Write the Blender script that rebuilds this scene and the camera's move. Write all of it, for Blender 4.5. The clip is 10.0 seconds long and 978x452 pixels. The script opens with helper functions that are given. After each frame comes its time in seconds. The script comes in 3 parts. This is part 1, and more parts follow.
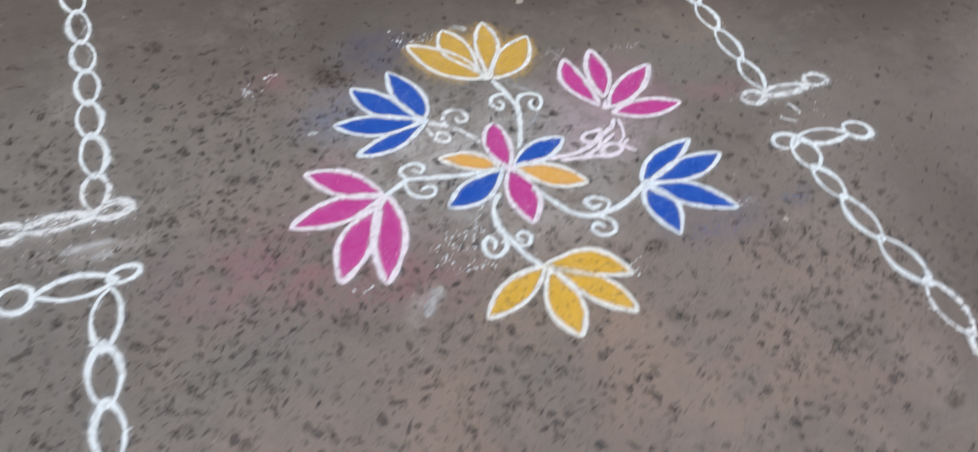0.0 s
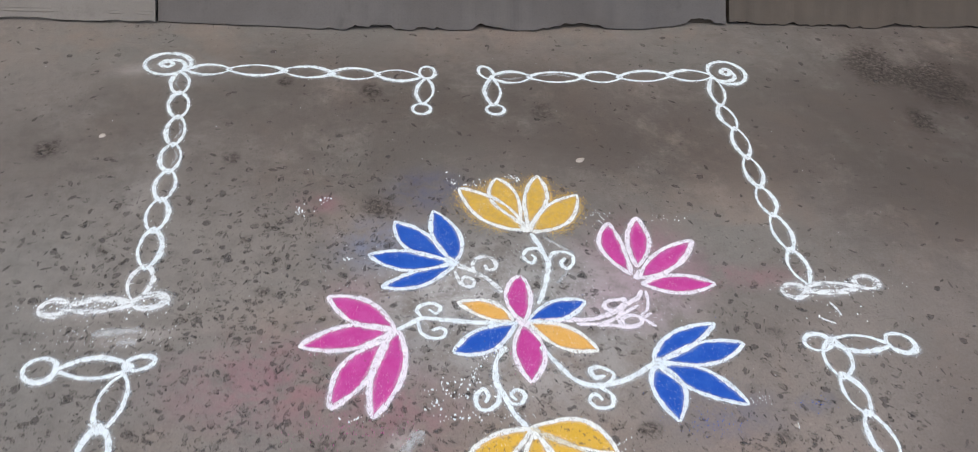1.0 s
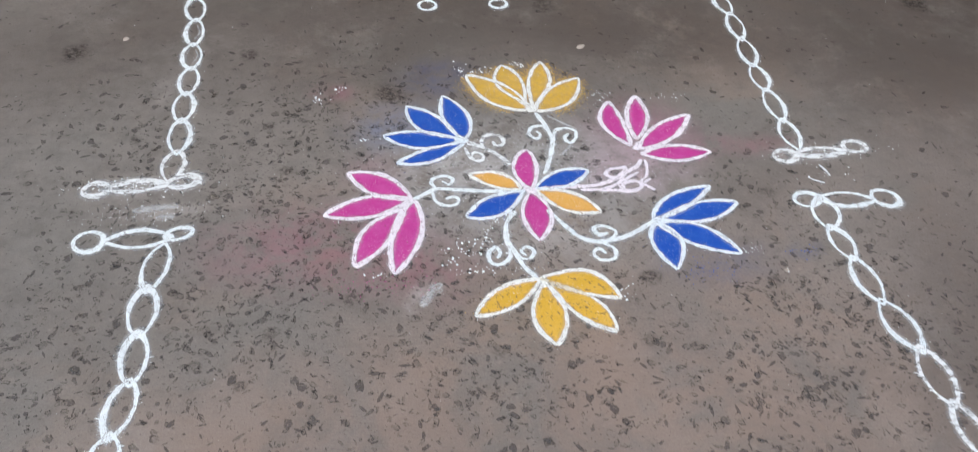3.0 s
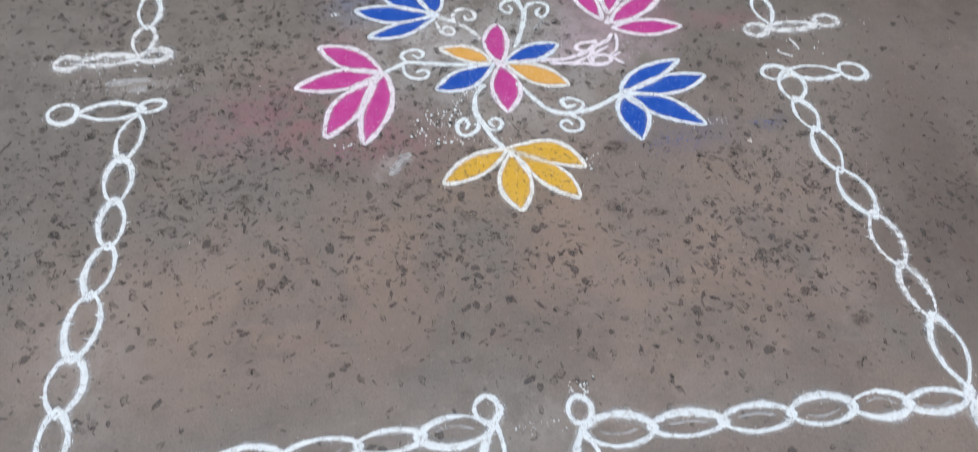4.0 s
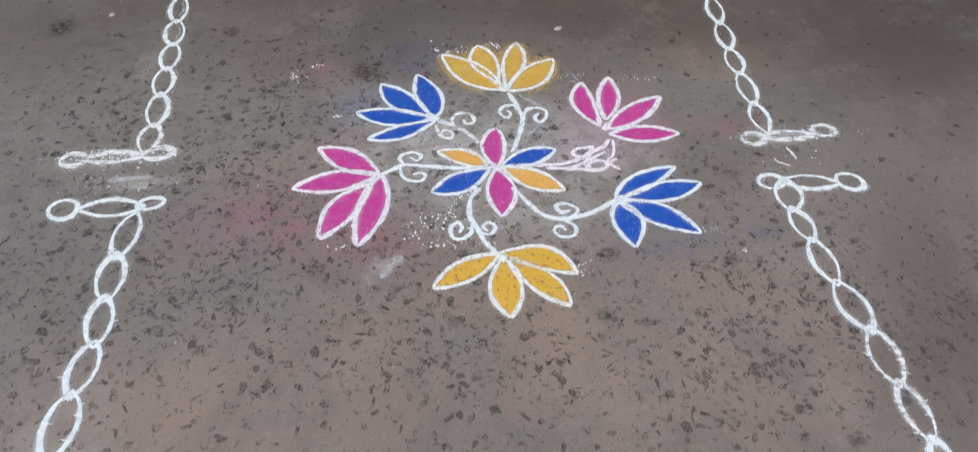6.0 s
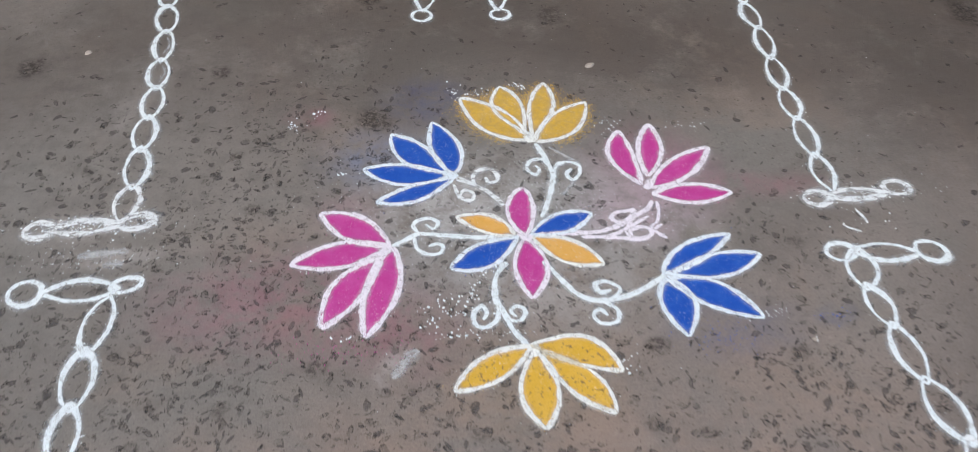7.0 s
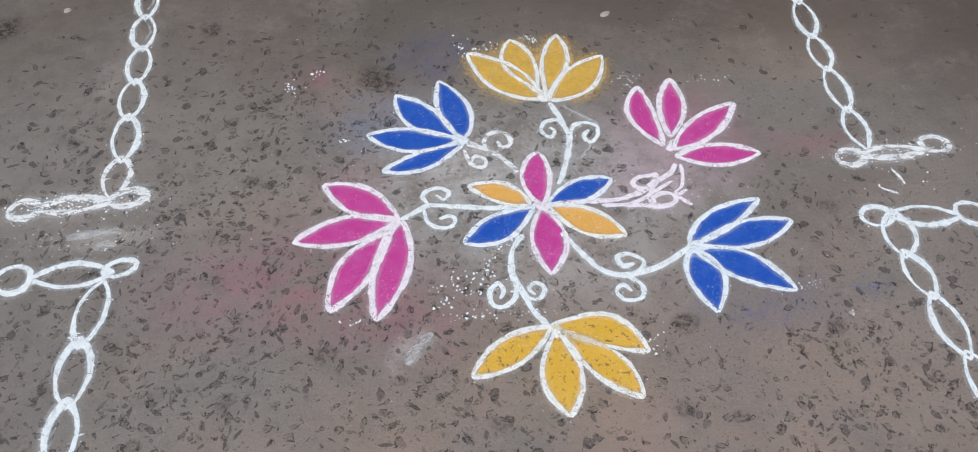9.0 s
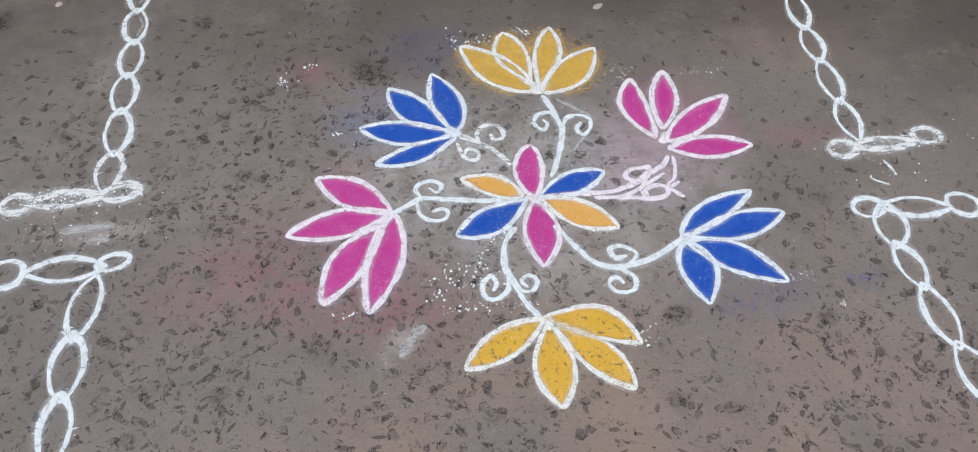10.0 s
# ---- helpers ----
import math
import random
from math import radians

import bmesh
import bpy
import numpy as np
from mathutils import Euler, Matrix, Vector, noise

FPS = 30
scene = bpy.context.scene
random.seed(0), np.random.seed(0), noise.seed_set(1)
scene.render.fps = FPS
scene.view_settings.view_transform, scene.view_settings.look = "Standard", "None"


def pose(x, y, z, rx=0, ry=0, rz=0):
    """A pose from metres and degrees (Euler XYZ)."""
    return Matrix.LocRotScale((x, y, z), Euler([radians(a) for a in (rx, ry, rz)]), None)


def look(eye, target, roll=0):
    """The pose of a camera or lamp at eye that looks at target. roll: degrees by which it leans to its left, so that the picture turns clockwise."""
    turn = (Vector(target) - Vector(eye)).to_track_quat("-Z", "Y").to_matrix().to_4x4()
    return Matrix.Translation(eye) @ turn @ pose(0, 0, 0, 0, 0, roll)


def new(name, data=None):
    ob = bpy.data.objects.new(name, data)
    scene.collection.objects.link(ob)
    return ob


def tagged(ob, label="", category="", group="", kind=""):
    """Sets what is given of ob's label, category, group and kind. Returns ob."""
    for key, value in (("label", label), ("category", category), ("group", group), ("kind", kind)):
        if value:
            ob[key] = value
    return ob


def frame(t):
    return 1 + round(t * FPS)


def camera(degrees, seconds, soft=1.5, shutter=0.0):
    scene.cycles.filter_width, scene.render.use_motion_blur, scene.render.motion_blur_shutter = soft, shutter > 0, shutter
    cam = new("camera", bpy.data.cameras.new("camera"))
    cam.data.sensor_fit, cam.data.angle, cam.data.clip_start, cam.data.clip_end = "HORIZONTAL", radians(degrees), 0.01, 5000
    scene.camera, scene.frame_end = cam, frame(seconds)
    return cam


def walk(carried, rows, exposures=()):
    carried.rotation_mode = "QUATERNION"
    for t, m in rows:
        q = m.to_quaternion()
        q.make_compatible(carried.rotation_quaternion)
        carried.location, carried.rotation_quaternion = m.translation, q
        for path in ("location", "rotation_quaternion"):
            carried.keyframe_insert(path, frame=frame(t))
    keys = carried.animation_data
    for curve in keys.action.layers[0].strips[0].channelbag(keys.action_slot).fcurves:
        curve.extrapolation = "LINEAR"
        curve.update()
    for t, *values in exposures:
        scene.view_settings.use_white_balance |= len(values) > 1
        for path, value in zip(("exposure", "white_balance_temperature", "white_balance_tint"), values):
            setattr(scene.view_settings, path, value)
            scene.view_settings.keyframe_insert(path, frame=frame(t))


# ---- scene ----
cam = camera(61.1, 10.0, soft=0.75, shutter=0.5)

PATH = [
    (0, (-0.425, -0.877, 1.002), (0.109, 0.284, -0.536), 7.8),
    (0.3, (-0.337, -0.818, 1.045), (0.173, 0.337, -0.506), 9.9),
    (0.5, (-0.307, -0.838, 1.04), (0.113, 0.429, -0.449), 8.7),
    (0.7, (-0.271, -0.848, 1.073), (0.055, 0.511, -0.358), 7.3),
    (1, (-0.244, -0.895, 1.082), (0.017, 0.533, -0.294), 6.7),
    (1.5, (-0.228, -0.949, 1.068), (0.009, 0.48, -0.311), 6.3),
    (2, (-0.262, -0.997, 1.059), (-0.037, 0.397, -0.357), 4.5),
    (2.2, (-0.266, -1.008, 1.061), (-0.042, 0.38, -0.361), 4.5),
    (3.3, (-0.242, -1.083, 1.061), (-0.014, 0.222, -0.436), 4.0),
    (3.5, (-0.228, -1.101, 1.061), (-0.004, 0.178, -0.46), 4.0),
    (4, (-0.215, -1.128, 1.053), (0.008, 0.03, -0.563), 4.8),
    (4.5, (-0.207, -1.14, 1.042), (0.006, -0.062, -0.629), 5.0),
    (5, (-0.202, -1.155, 1.047), (0.008, -0.075, -0.623), 4.9),
    (5.5, (-0.194, -1.144, 1.069), (0.02, 0.047, -0.523), 4.1),
    (6, (-0.163, -1.103, 1.073), (0.02, 0.217, -0.418), 3.8),
    (6.2, (-0.156, -1.078, 1.062), (0.021, 0.251, -0.423), 3.6),
    (7.3, (-0.179, -0.801, 1.007), (-0.013, 0.471, -0.527), 3.2),
    (7.5, (-0.178, -0.783, 1.003), (-0.015, 0.461, -0.555), 3.0),
    (8, (-0.182, -0.768, 0.995), (-0.022, 0.442, -0.589), 2.8),
    (8.5, (-0.183, -0.764, 0.994), (-0.024, 0.423, -0.607), 2.7),
    (9, (-0.188, -0.764, 0.993), (-0.025, 0.41, -0.618), 2.7),
    (9.5, (-0.188, -0.765, 0.996), (-0.019, 0.4, -0.621), 2.9),
    (10, (-0.182, -0.766, 0.995), (-0.013, 0.393, -0.626), 2.8),
]
walk(cam, [(t, look(eye, target, roll)) for t, eye, target, roll in PATH], [(0, 0.0), (0.8, 0.16), (2.0, 0.15), (3.5, 0.07), (4.5, -0.03), (6.0, -0.02), (7.5, 0.02), (10, 0.0)])

# ---- light ----
world = bpy.data.worlds.new("overcast_sky")
scene.world = world
world.use_nodes = True
wn = world.node_tree
sky = wn.nodes.new("ShaderNodeTexSky")
sky.sky_type, sky.sun_disc = "NISHITA", False
sky.sun_elevation, sky.sun_rotation = radians(62), radians(200)
sky.air_density, sky.dust_density, sky.ozone_density = 1.0, 4.0, 1.0
wn.nodes["Background"].inputs["Strength"].default_value = 0.17
wn.links.new(sky.outputs["Color"], wn.nodes["Background"].inputs["Color"])

sun_data = bpy.data.lights.new("sun", "SUN")
sun_data.energy, sun_data.angle, sun_data.color = 0.8, radians(40), (1.0, 0.98, 0.96)
sun = new("sun", sun_data)
sun.matrix_world = look((-1.5, -4.0, 8.0), (0, 0, 0))
scene.view_settings.exposure = 0.0


# ---- materials ----
class Shader:
    """A node material with short helpers for noise, ramps and mixes."""

    def __init__(self, name, roughness=0.8, specular=0.3):
        self.mat = bpy.data.materials.new(name)
        self.mat.use_nodes = True
        self.tree = self.mat.node_tree
        self.bsdf = self.tree.nodes["Principled BSDF"]
        self.bsdf.inputs["Roughness"].default_value = roughness
        self.bsdf.inputs["Specular IOR Level"].default_value = specular
        self.coord = self.tree.nodes.new("ShaderNodeNewGeometry").outputs["Position"]

    def node(self, kind):
        return self.tree.nodes.new(kind)

    def link(self, a, b):
        self.tree.links.new(a, b)

    def noise(self, scale, detail=4.0, rough=0.6, distort=0.0, stretch=None, shift=(0, 0, 0)):
        n = self.node("ShaderNodeTexNoise")
        n.inputs["Scale"].default_value = scale
        n.inputs["Detail"].default_value = detail
        n.inputs["Roughness"].default_value = rough
        n.inputs["Distortion"].default_value = distort
        m = self.node("ShaderNodeMapping")
        m.inputs["Location"].default_value = shift
        m.inputs["Scale"].default_value = stretch or (1, 1, 1)
        self.link(self.coord, m.inputs["Vector"])
        self.link(m.outputs["Vector"], n.inputs["Vector"])
        return n.outputs["Fac"]

    def ramp(self, value, low, high, a=0.0, b=1.0):
        r = self.node("ShaderNodeMapRange")
        r.interpolation_type = "SMOOTHSTEP"
        for key, v in (("From Min", low), ("From Max", high), ("To Min", a), ("To Max", b)):
            r.inputs[key].default_value = v
        self.link(value, r.inputs["Value"])
        return r.outputs["Result"]

    def math(self, op, a, b):
        m = self.node("ShaderNodeMath")
        m.operation = op
        for i, v in enumerate((a, b)):
            if isinstance(v, (int, float)):
                m.inputs[i].default_value = v
            else:
                self.link(v, m.inputs[i])
        return m.outputs[0]

    def mix(self, fac, a, b):
        m = self.node("ShaderNodeMix")
        m.data_type = "RGBA"
        for key, v in ((0, fac), (6, a), (7, b)):
            if isinstance(v, (int, float)):
                m.inputs[key].default_value = v
            elif isinstance(v, tuple):
                m.inputs[key].default_value = (*v, 1)
            else:
                self.link(v, m.inputs[key])
        return m.outputs[2]

    def blot(self, x, y, rx, ry, turn=0.0):
        """1 in the middle of an oval on the ground, 0 at its rim."""
        m = self.node("ShaderNodeMapping")
        m.vector_type = "TEXTURE"
        m.inputs["Location"].default_value = (x, y, 0)
        m.inputs["Rotation"].default_value = (0, 0, radians(turn))
        m.inputs["Scale"].default_value = (rx, ry, 1)
        self.link(self.coord, m.inputs["Vector"])
        d = self.node("ShaderNodeVectorMath")
        d.operation = "LENGTH"
        self.link(m.outputs["Vector"], d.inputs[0])
        return self.ramp(d.outputs["Value"], 1.0, 0.1)

    def colour(self, socket):
        self.link(socket, self.bsdf.inputs["Base Color"])
        return self

    def bump(self, height, strength, distance):
        b = self.node("ShaderNodeBump")
        b.inputs["Strength"].default_value = strength
        b.inputs["Distance"].default_value = distance
        self.link(height, b.inputs["Height"])
        self.link(b.outputs["Normal"], self.bsdf.inputs["Normal"])
        return self


def ground_material():
    s = Shader("worn_red_concrete", 0.7, 0.35)
    broad, patch, mottle, fine = s.noise(1.7, 3), s.noise(5.0, 5, 0.65, 0.6), s.noise(24, 5, 0.7), s.noise(330, 3, 0.7)
    c = s.mix(s.ramp(broad, 0.40, 0.58), (0.212, 0.205, 0.186), (0.238, 0.213, 0.190))
    c = s.mix(s.ramp(patch, 0.48, 0.70, 0, 0.60), c, (0.282, 0.252, 0.226))
    c = s.mix(s.ramp(s.noise(2.3, 5, 0.7, 0.5, shift=(4, 8, 0)), 0.48, 0.64, 0, 0.34), c, (0.300, 0.220, 0.165))
    c = s.mix(s.ramp(s.noise(3.1, 5, 0.7, 0.4, shift=(3, 1, 0)), 0.50, 0.62, 0, 0.55), c, (0.165, 0.150, 0.134))
    c = s.mix(s.ramp(mottle, 0.50, 0.72, 0, 0.45), c, (0.145, 0.130, 0.119))
    c = s.mix(s.ramp(s.noise(60, 4, 0.7, 0, shift=(7, 2, 0)), 0.56, 0.74, 0, 0.42), c, (0.370, 0.325, 0.290))
    pit = s.ramp(s.noise(105, 3, 0.55, 0.8, stretch=(1.0, 1.7, 1)), 0.64, 0.70)
    where = s.ramp(s.noise(6.5, 3, 0.6, shift=(2, 9, 0)), 0.42, 0.62)
    c = s.mix(s.math("MULTIPLY", s.math("MULTIPLY", pit, where), 0.75), c, (0.075, 0.068, 0.064))
    sliver = s.ramp(s.noise(150, 2, 0.5, 1.6, stretch=(1.0, 2.4, 1), shift=(3, 3, 0)), 0.63, 0.68)
    c = s.mix(s.math("MULTIPLY", sliver, s.ramp(s.noise(5, 3, 0.6, shift=(6, 1, 0)), 0.35, 0.6, 0, 0.6)), c, (0.098, 0.088, 0.080))
    grit = s.ramp(s.noise(230, 4, 0.8), 0.40, 0.66)
    c = s.mix(s.math("MULTIPLY", grit, 0.30), c, (0.120, 0.106, 0.096))
    # smeared sweeping marks, left by a broom
    c = s.mix(s.ramp(s.noise(9, 4, 0.7, 0.3, stretch=(0.5, 4.0, 1)), 0.54, 0.8, 0, 0.36), c, (0.29, 0.268, 0.245))
    c = s.mix(s.ramp(fine, 0.40, 0.75, 0, 0.28), c, (0.095, 0.085, 0.078))
    c = s.mix(s.ramp(s.noise(700, 2, 0.5), 0.64, 0.78, 0, 0.40), c, (0.42, 0.38, 0.35))
    # redder worn stretch inside the border
    for x, y, rx, ry, amount in ((0.303, -0.469, 0.561, 0.334, 0.38), (-0.003, -0.388, 0.425, 0.253, 0.42), (-0.378, -0.004, 0.296, 0.093, 0.30), (-0.41, -0.5, 0.427, 0.295, 0.45)):
        c = s.mix(s.math("MULTIPLY", s.blot(x, y, rx, ry), s.math("MULTIPLY", s.ramp(patch, 0.35, 0.6), amount)), c, (0.325, 0.243, 0.194))
    # paler grey wash where the floor was swept with chalk water
    for x, y, rx, ry, amount in ((-0.833, 0.138, 0.73, 0.909, 0.62), (-0.572, -0.778, 0.515, 0.254, 0.35), (-0.003, 0.158, 0.539, 0.309, 0.40)):
        c = s.mix(s.math("MULTIPLY", s.blot(x, y, rx, ry), amount), c, s.mix(s.ramp(mottle, 0.35, 0.7), (0.222, 0.220, 0.204), (0.150, 0.148, 0.138)))
    # darker brown in broad ovals with ragged patches, most of them towards the step
    dark_patch = s.ramp(s.noise(4.2, 8, 0.78, 0.1, shift=(9, 4, 0)), 0.28, 0.54)
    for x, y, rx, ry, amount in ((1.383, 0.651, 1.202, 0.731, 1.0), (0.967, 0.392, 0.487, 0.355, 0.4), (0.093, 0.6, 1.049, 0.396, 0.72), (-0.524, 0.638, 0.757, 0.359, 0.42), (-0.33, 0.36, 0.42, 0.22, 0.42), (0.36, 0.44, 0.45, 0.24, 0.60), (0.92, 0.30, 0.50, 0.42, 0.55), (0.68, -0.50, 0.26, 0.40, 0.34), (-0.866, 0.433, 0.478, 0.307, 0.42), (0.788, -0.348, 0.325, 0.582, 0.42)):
        c = s.mix(s.math("MULTIPLY", s.blot(x, y, rx, ry), s.math("MULTIPLY", dark_patch, amount)), c, (0.080, 0.067, 0.058))
    # spilled pigment and old stains: place, size, turn, colour, strength
    cloud = s.ramp(s.noise(17, 5, 0.75, 0.3, shift=(1, 5, 0)), 0.30, 0.66)
    pink, blue, chalky, gold = (0.34, 0.105, 0.165), (0.075, 0.095, 0.195), (0.42, 0.40, 0.38), (0.42, 0.26, 0.07)
    for x, y, rx, ry, turn, tone, amount in (
        (-0.381, -0.116, 0.298, 0.15, 0, pink, 0.38), (-0.203, -0.184, 0.14, 0.114, 0, pink, 0.30), (0.233, 0.165, 0.147, 0.136, 0, pink, 0.26),
        (0.392, 0.085, 0.22, 0.05, 0, pink, 0.30), (0.233, 0.11, 0.197, 0.147, 0, (0.40, 0.24, 0.31), 0.5), (-0.361, 0.292, 0.068, 0.045, 0, pink, 0.34), (-0.278, 0.06, 0.098, 0.074, 0, pink, 0.3),
    ):
        c = s.mix(s.math("MULTIPLY", s.blot(x, y, rx, ry, turn), s.math("MULTIPLY", cloud, amount)), c, tone)
    for x, y, rx, ry, turn, tone, amount in (
        (-0.148, 0.33, 0.126, 0.098, 0, blue, 0.55), (-0.227, 0.178, 0.156, 0.109, 0, (0.17, 0.22, 0.36), 0.60), (0.288, -0.199, 0.151, 0.086, 0, blue, 0.40),
        (0.453, -0.189, 0.05, 0.029, 20, blue, 0.7), (0.027, 0.302, 0.155, 0.089, 0, gold, 0.40), (-0.023, -0.291, 0.171, 0.106, 0, gold, 0.12),
    ):
        c = s.mix(s.math("MULTIPLY", s.blot(x, y, rx, ry, turn), s.math("MULTIPLY", cloud, amount)), c, tone)
    for x, y, rx, ry, turn, tone, amount in (
        (0.06, -0.14, 0.26, 0.11, 0, chalky, 0.40), (-0.66, -0.56, 0.13, 0.24, 0, chalky, 0.34), (-0.02, -0.70, 0.48, 0.12, 0, chalky, 0.24),
        (-0.655, -0.02, 0.158, 0.032, 4, chalky, 0.55), (-0.691, 0.045, 0.157, 0.055, 4, chalky, 0.45), (0.57, 0.056, 0.159, 0.046, 0, chalky, 0.35),
        (-0.121, 0.072, 0.187, 0.11, 10, chalky, 0.62), (-0.022, 0.03, 0.415, 0.25, 0, (0.43, 0.44, 0.44), 0.78), (0.185, 0.028, 0.158, 0.093, 0, (0.44, 0.34, 0.39), 0.7), (-0.223, -0.241, 0.06, 0.027, 60, chalky, 0.8), (-0.044, -0.704, 0.093, 0.061, 0, chalky, 0.25),
        (-0.652, 0.741, 0.15, 0.084, 0, chalky, 0.3), (-0.774, 0.742, 0.094, 0.042, 20, chalky, 0.4), (-0.689, 0.326, 0.154, 0.062, 60, chalky, 0.28),
    ):
        c = s.mix(s.math("MULTIPLY", s.blot(x, y, rx, ry, turn), s.math("MULTIPLY", cloud, amount)), c, tone)
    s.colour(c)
    s.link(s.ramp(patch, 0.3, 0.7, 0.55, 0.82), s.bsdf.inputs["Roughness"])
    return s.bump(s.math("ADD", s.math("MULTIPLY", mottle, 2.0), fine), 0.5, 0.0016).mat


def fade_out(s, cover):
    """Lets the ground show where a thin layer has gone."""
    clear, both = s.node("ShaderNodeBsdfTransparent"), s.node("ShaderNodeMixShader")
    s.link(cover, both.inputs[0])
    s.link(clear.outputs[0], both.inputs[1])
    s.link(s.bsdf.outputs[0], both.inputs[2])
    s.link(both.outputs[0], s.tree.nodes["Material Output"].inputs["Surface"])
    return s.mat


def rim_distance(s, both=False):
    """0 in the middle of a line or a chip, 1 at its rim; and how far round."""
    uv = s.node("ShaderNodeUVMap")
    uv.uv_map = "across"
    split = s.node("ShaderNodeSeparateXYZ")
    s.link(uv.outputs["UV"], split.inputs["Vector"])
    return (split.outputs["Y"], split.outputs["X"]) if both else split.outputs["Y"]


def chip_material(name, pieces):
    """A stone face half covered by the worn skin of the concrete, with a gap's shadow painted along part of its rim."""
    s = Shader(name, 0.6, 0.4)
    if pieces:
        tone = s.node("ShaderNodeObjectInfo").outputs["Random"]
    else:
        tone = s.node("ShaderNodeNewGeometry").outputs["Random Per Island"]
    across, round_it = rim_distance(s, True)
    # dark crescent on one side of the rim: shadow of a gap, painted in
    gap_shade = s.math("MULTIPLY", s.ramp(across, 0.50, 0.74), s.math("MULTIPLY", s.ramp(round_it, 0.30, 0.62), s.ramp(s.noise(230, 3, 0.7), 0.36, 0.54)))
    c = s.mix(tone, (0.098, 0.098, 0.096), (0.205, 0.176, 0.152))
    c = s.mix(s.ramp(s.noise(260, 4, 0.7), 0.48, 0.66, 0, 0.5), c, (0.20, 0.178, 0.16))
    c = s.mix(gap_shade, c, (0.058, 0.051, 0.046))
    s.colour(c).bump(s.noise(420, 3, 0.6), 0.4, 0.0008)
    bar = s.math("ADD", s.math("MULTIPLY", s.math("POWER", across, 2.2), 0.42), s.ramp(tone, 0.0, 1.0, 0.16, 0.38))
    skin = s.math("ADD", s.math("MULTIPLY", s.ramp(s.noise(190, 4, 0.7, 0.5), 0.26, 0.74), 0.6), s.math("MULTIPLY", s.ramp(s.noise(520, 2, 0.6), 0.26, 0.74), 0.4))
    face = s.math("MULTIPLY", s.ramp(s.math("SUBTRACT", skin, bar), -0.12, 0.16), s.ramp(tone, 0.0, 0.6, 0.56, 0.24))
    return fade_out(s, s.math("MAXIMUM", face, s.math("MULTIPLY", gap_shade, 0.56)))


def chalk_material(name, tint, bare, worn, smear=(1, 1, 1), full=1.0, gap=0.38, halo=0.30):
    """Rubbed powder that thins out into single grains, with dust beside the line.
    worn: how much is gone; full: the thickest cover; gap: how much comes off in flakes; halo: the dust."""
    s = Shader(name, 0.95, 0.1)
    grain, lump = s.noise(560, 2, 0.65), s.noise(95, 4, 0.7)
    c = s.mix(s.ramp(lump, 0.35, 0.7, 0, 0.25), tint, tuple(v * 0.80 for v in tint))
    c = s.mix(s.ramp(grain, 0.50, 0.76, 0, 0.30), c, bare)
    across = rim_distance(s)
    edge = s.math("POWER", s.math("MULTIPLY", across, 2.10), 1.7)
    bar = s.math("ADD", s.math("MULTIPLY", edge, 0.93 - worn), 0.07 + worn)
    fine = s.ramp(s.noise(620, 2, 0.6, 0, smear, (5, 5, 0)), 0.26, 0.74)
    mixed = s.math("ADD", s.math("MULTIPLY", fine, 1.0 - gap), s.math("MULTIPLY", s.ramp(s.noise(85, 5, 0.75, 0, smear, (2, 7, 0)), 0.28, 0.70), gap))
    cover = s.ramp(s.math("SUBTRACT", mixed, bar), -0.26, 0.11, 0.0, full)
    film = s.math("MULTIPLY", s.ramp(across, 0.95, 0.30, 0.0, halo), s.ramp(s.noise(55, 5, 0.75, 0, smear, (9, 1, 0)), 0.28, 0.60))
    s.colour(c).bump(grain, 0.6, 0.0010)
    return fade_out(s, s.math("MAXIMUM", cover, film))


def pigment_material(name, tint, pale, speck, thin=0.0):
    """Loose coloured powder, streaked by the fingers; speck: how many dark chips stay bare."""
    s = Shader(name, 0.95, 0.08)
    c = s.mix(s.ramp(s.noise(34, 5, 0.7), 0.35, 0.7, 0, 0.5), tint, pale)
    c = s.mix(s.ramp(s.noise(640, 2, 0.6), 0.5, 0.78, 0, 0.35), c, tuple(v * 0.55 for v in tint))
    c = s.mix(s.ramp(s.noise(120, 4, 0.65, 0.5), 0.68 - speck, 0.74 - speck, 0, 0.75), c, (0.13, 0.10, 0.08))
    c = s.mix(s.ramp(s.noise(90, 5, 0.75, shift=(4, 1, 0)), 0.36, 0.66, 0.1 * thin, thin), c, (0.36, 0.26, 0.13))
    fleck = s.math("MULTIPLY", s.ramp(s.noise(380, 2, 0.6, shift=(8, 8, 0)), 0.61, 0.68), s.ramp(s.noise(26, 3, 0.6, shift=(1, 2, 0)), 0.44, 0.62, 0, 0.75))
    c = s.mix(fleck, c, tuple(0.45 + 0.5 * v for v in tint))
    return s.colour(c).bump(s.noise(500, 3, 0.7), 0.6, 0.0012).mat


def slab_material(name, tint, streak):
    s = Shader(name, 0.62, 0.35)
    c = s.mix(s.ramp(s.noise(3.0, 5, 0.65, 0.4), 0.35, 0.7), tint, streak)
    c = s.mix(s.ramp(s.noise(9, 4, 0.7, 0, stretch=(1.4, 1, 0.8)), 0.56, 0.74, 0, 0.40), c, tuple(v * 0.5 for v in tint))
    c = s.mix(s.ramp(s.noise(260, 3, 0.7), 0.45, 0.75, 0, 0.3), c, tuple(v * 0.6 for v in tint))
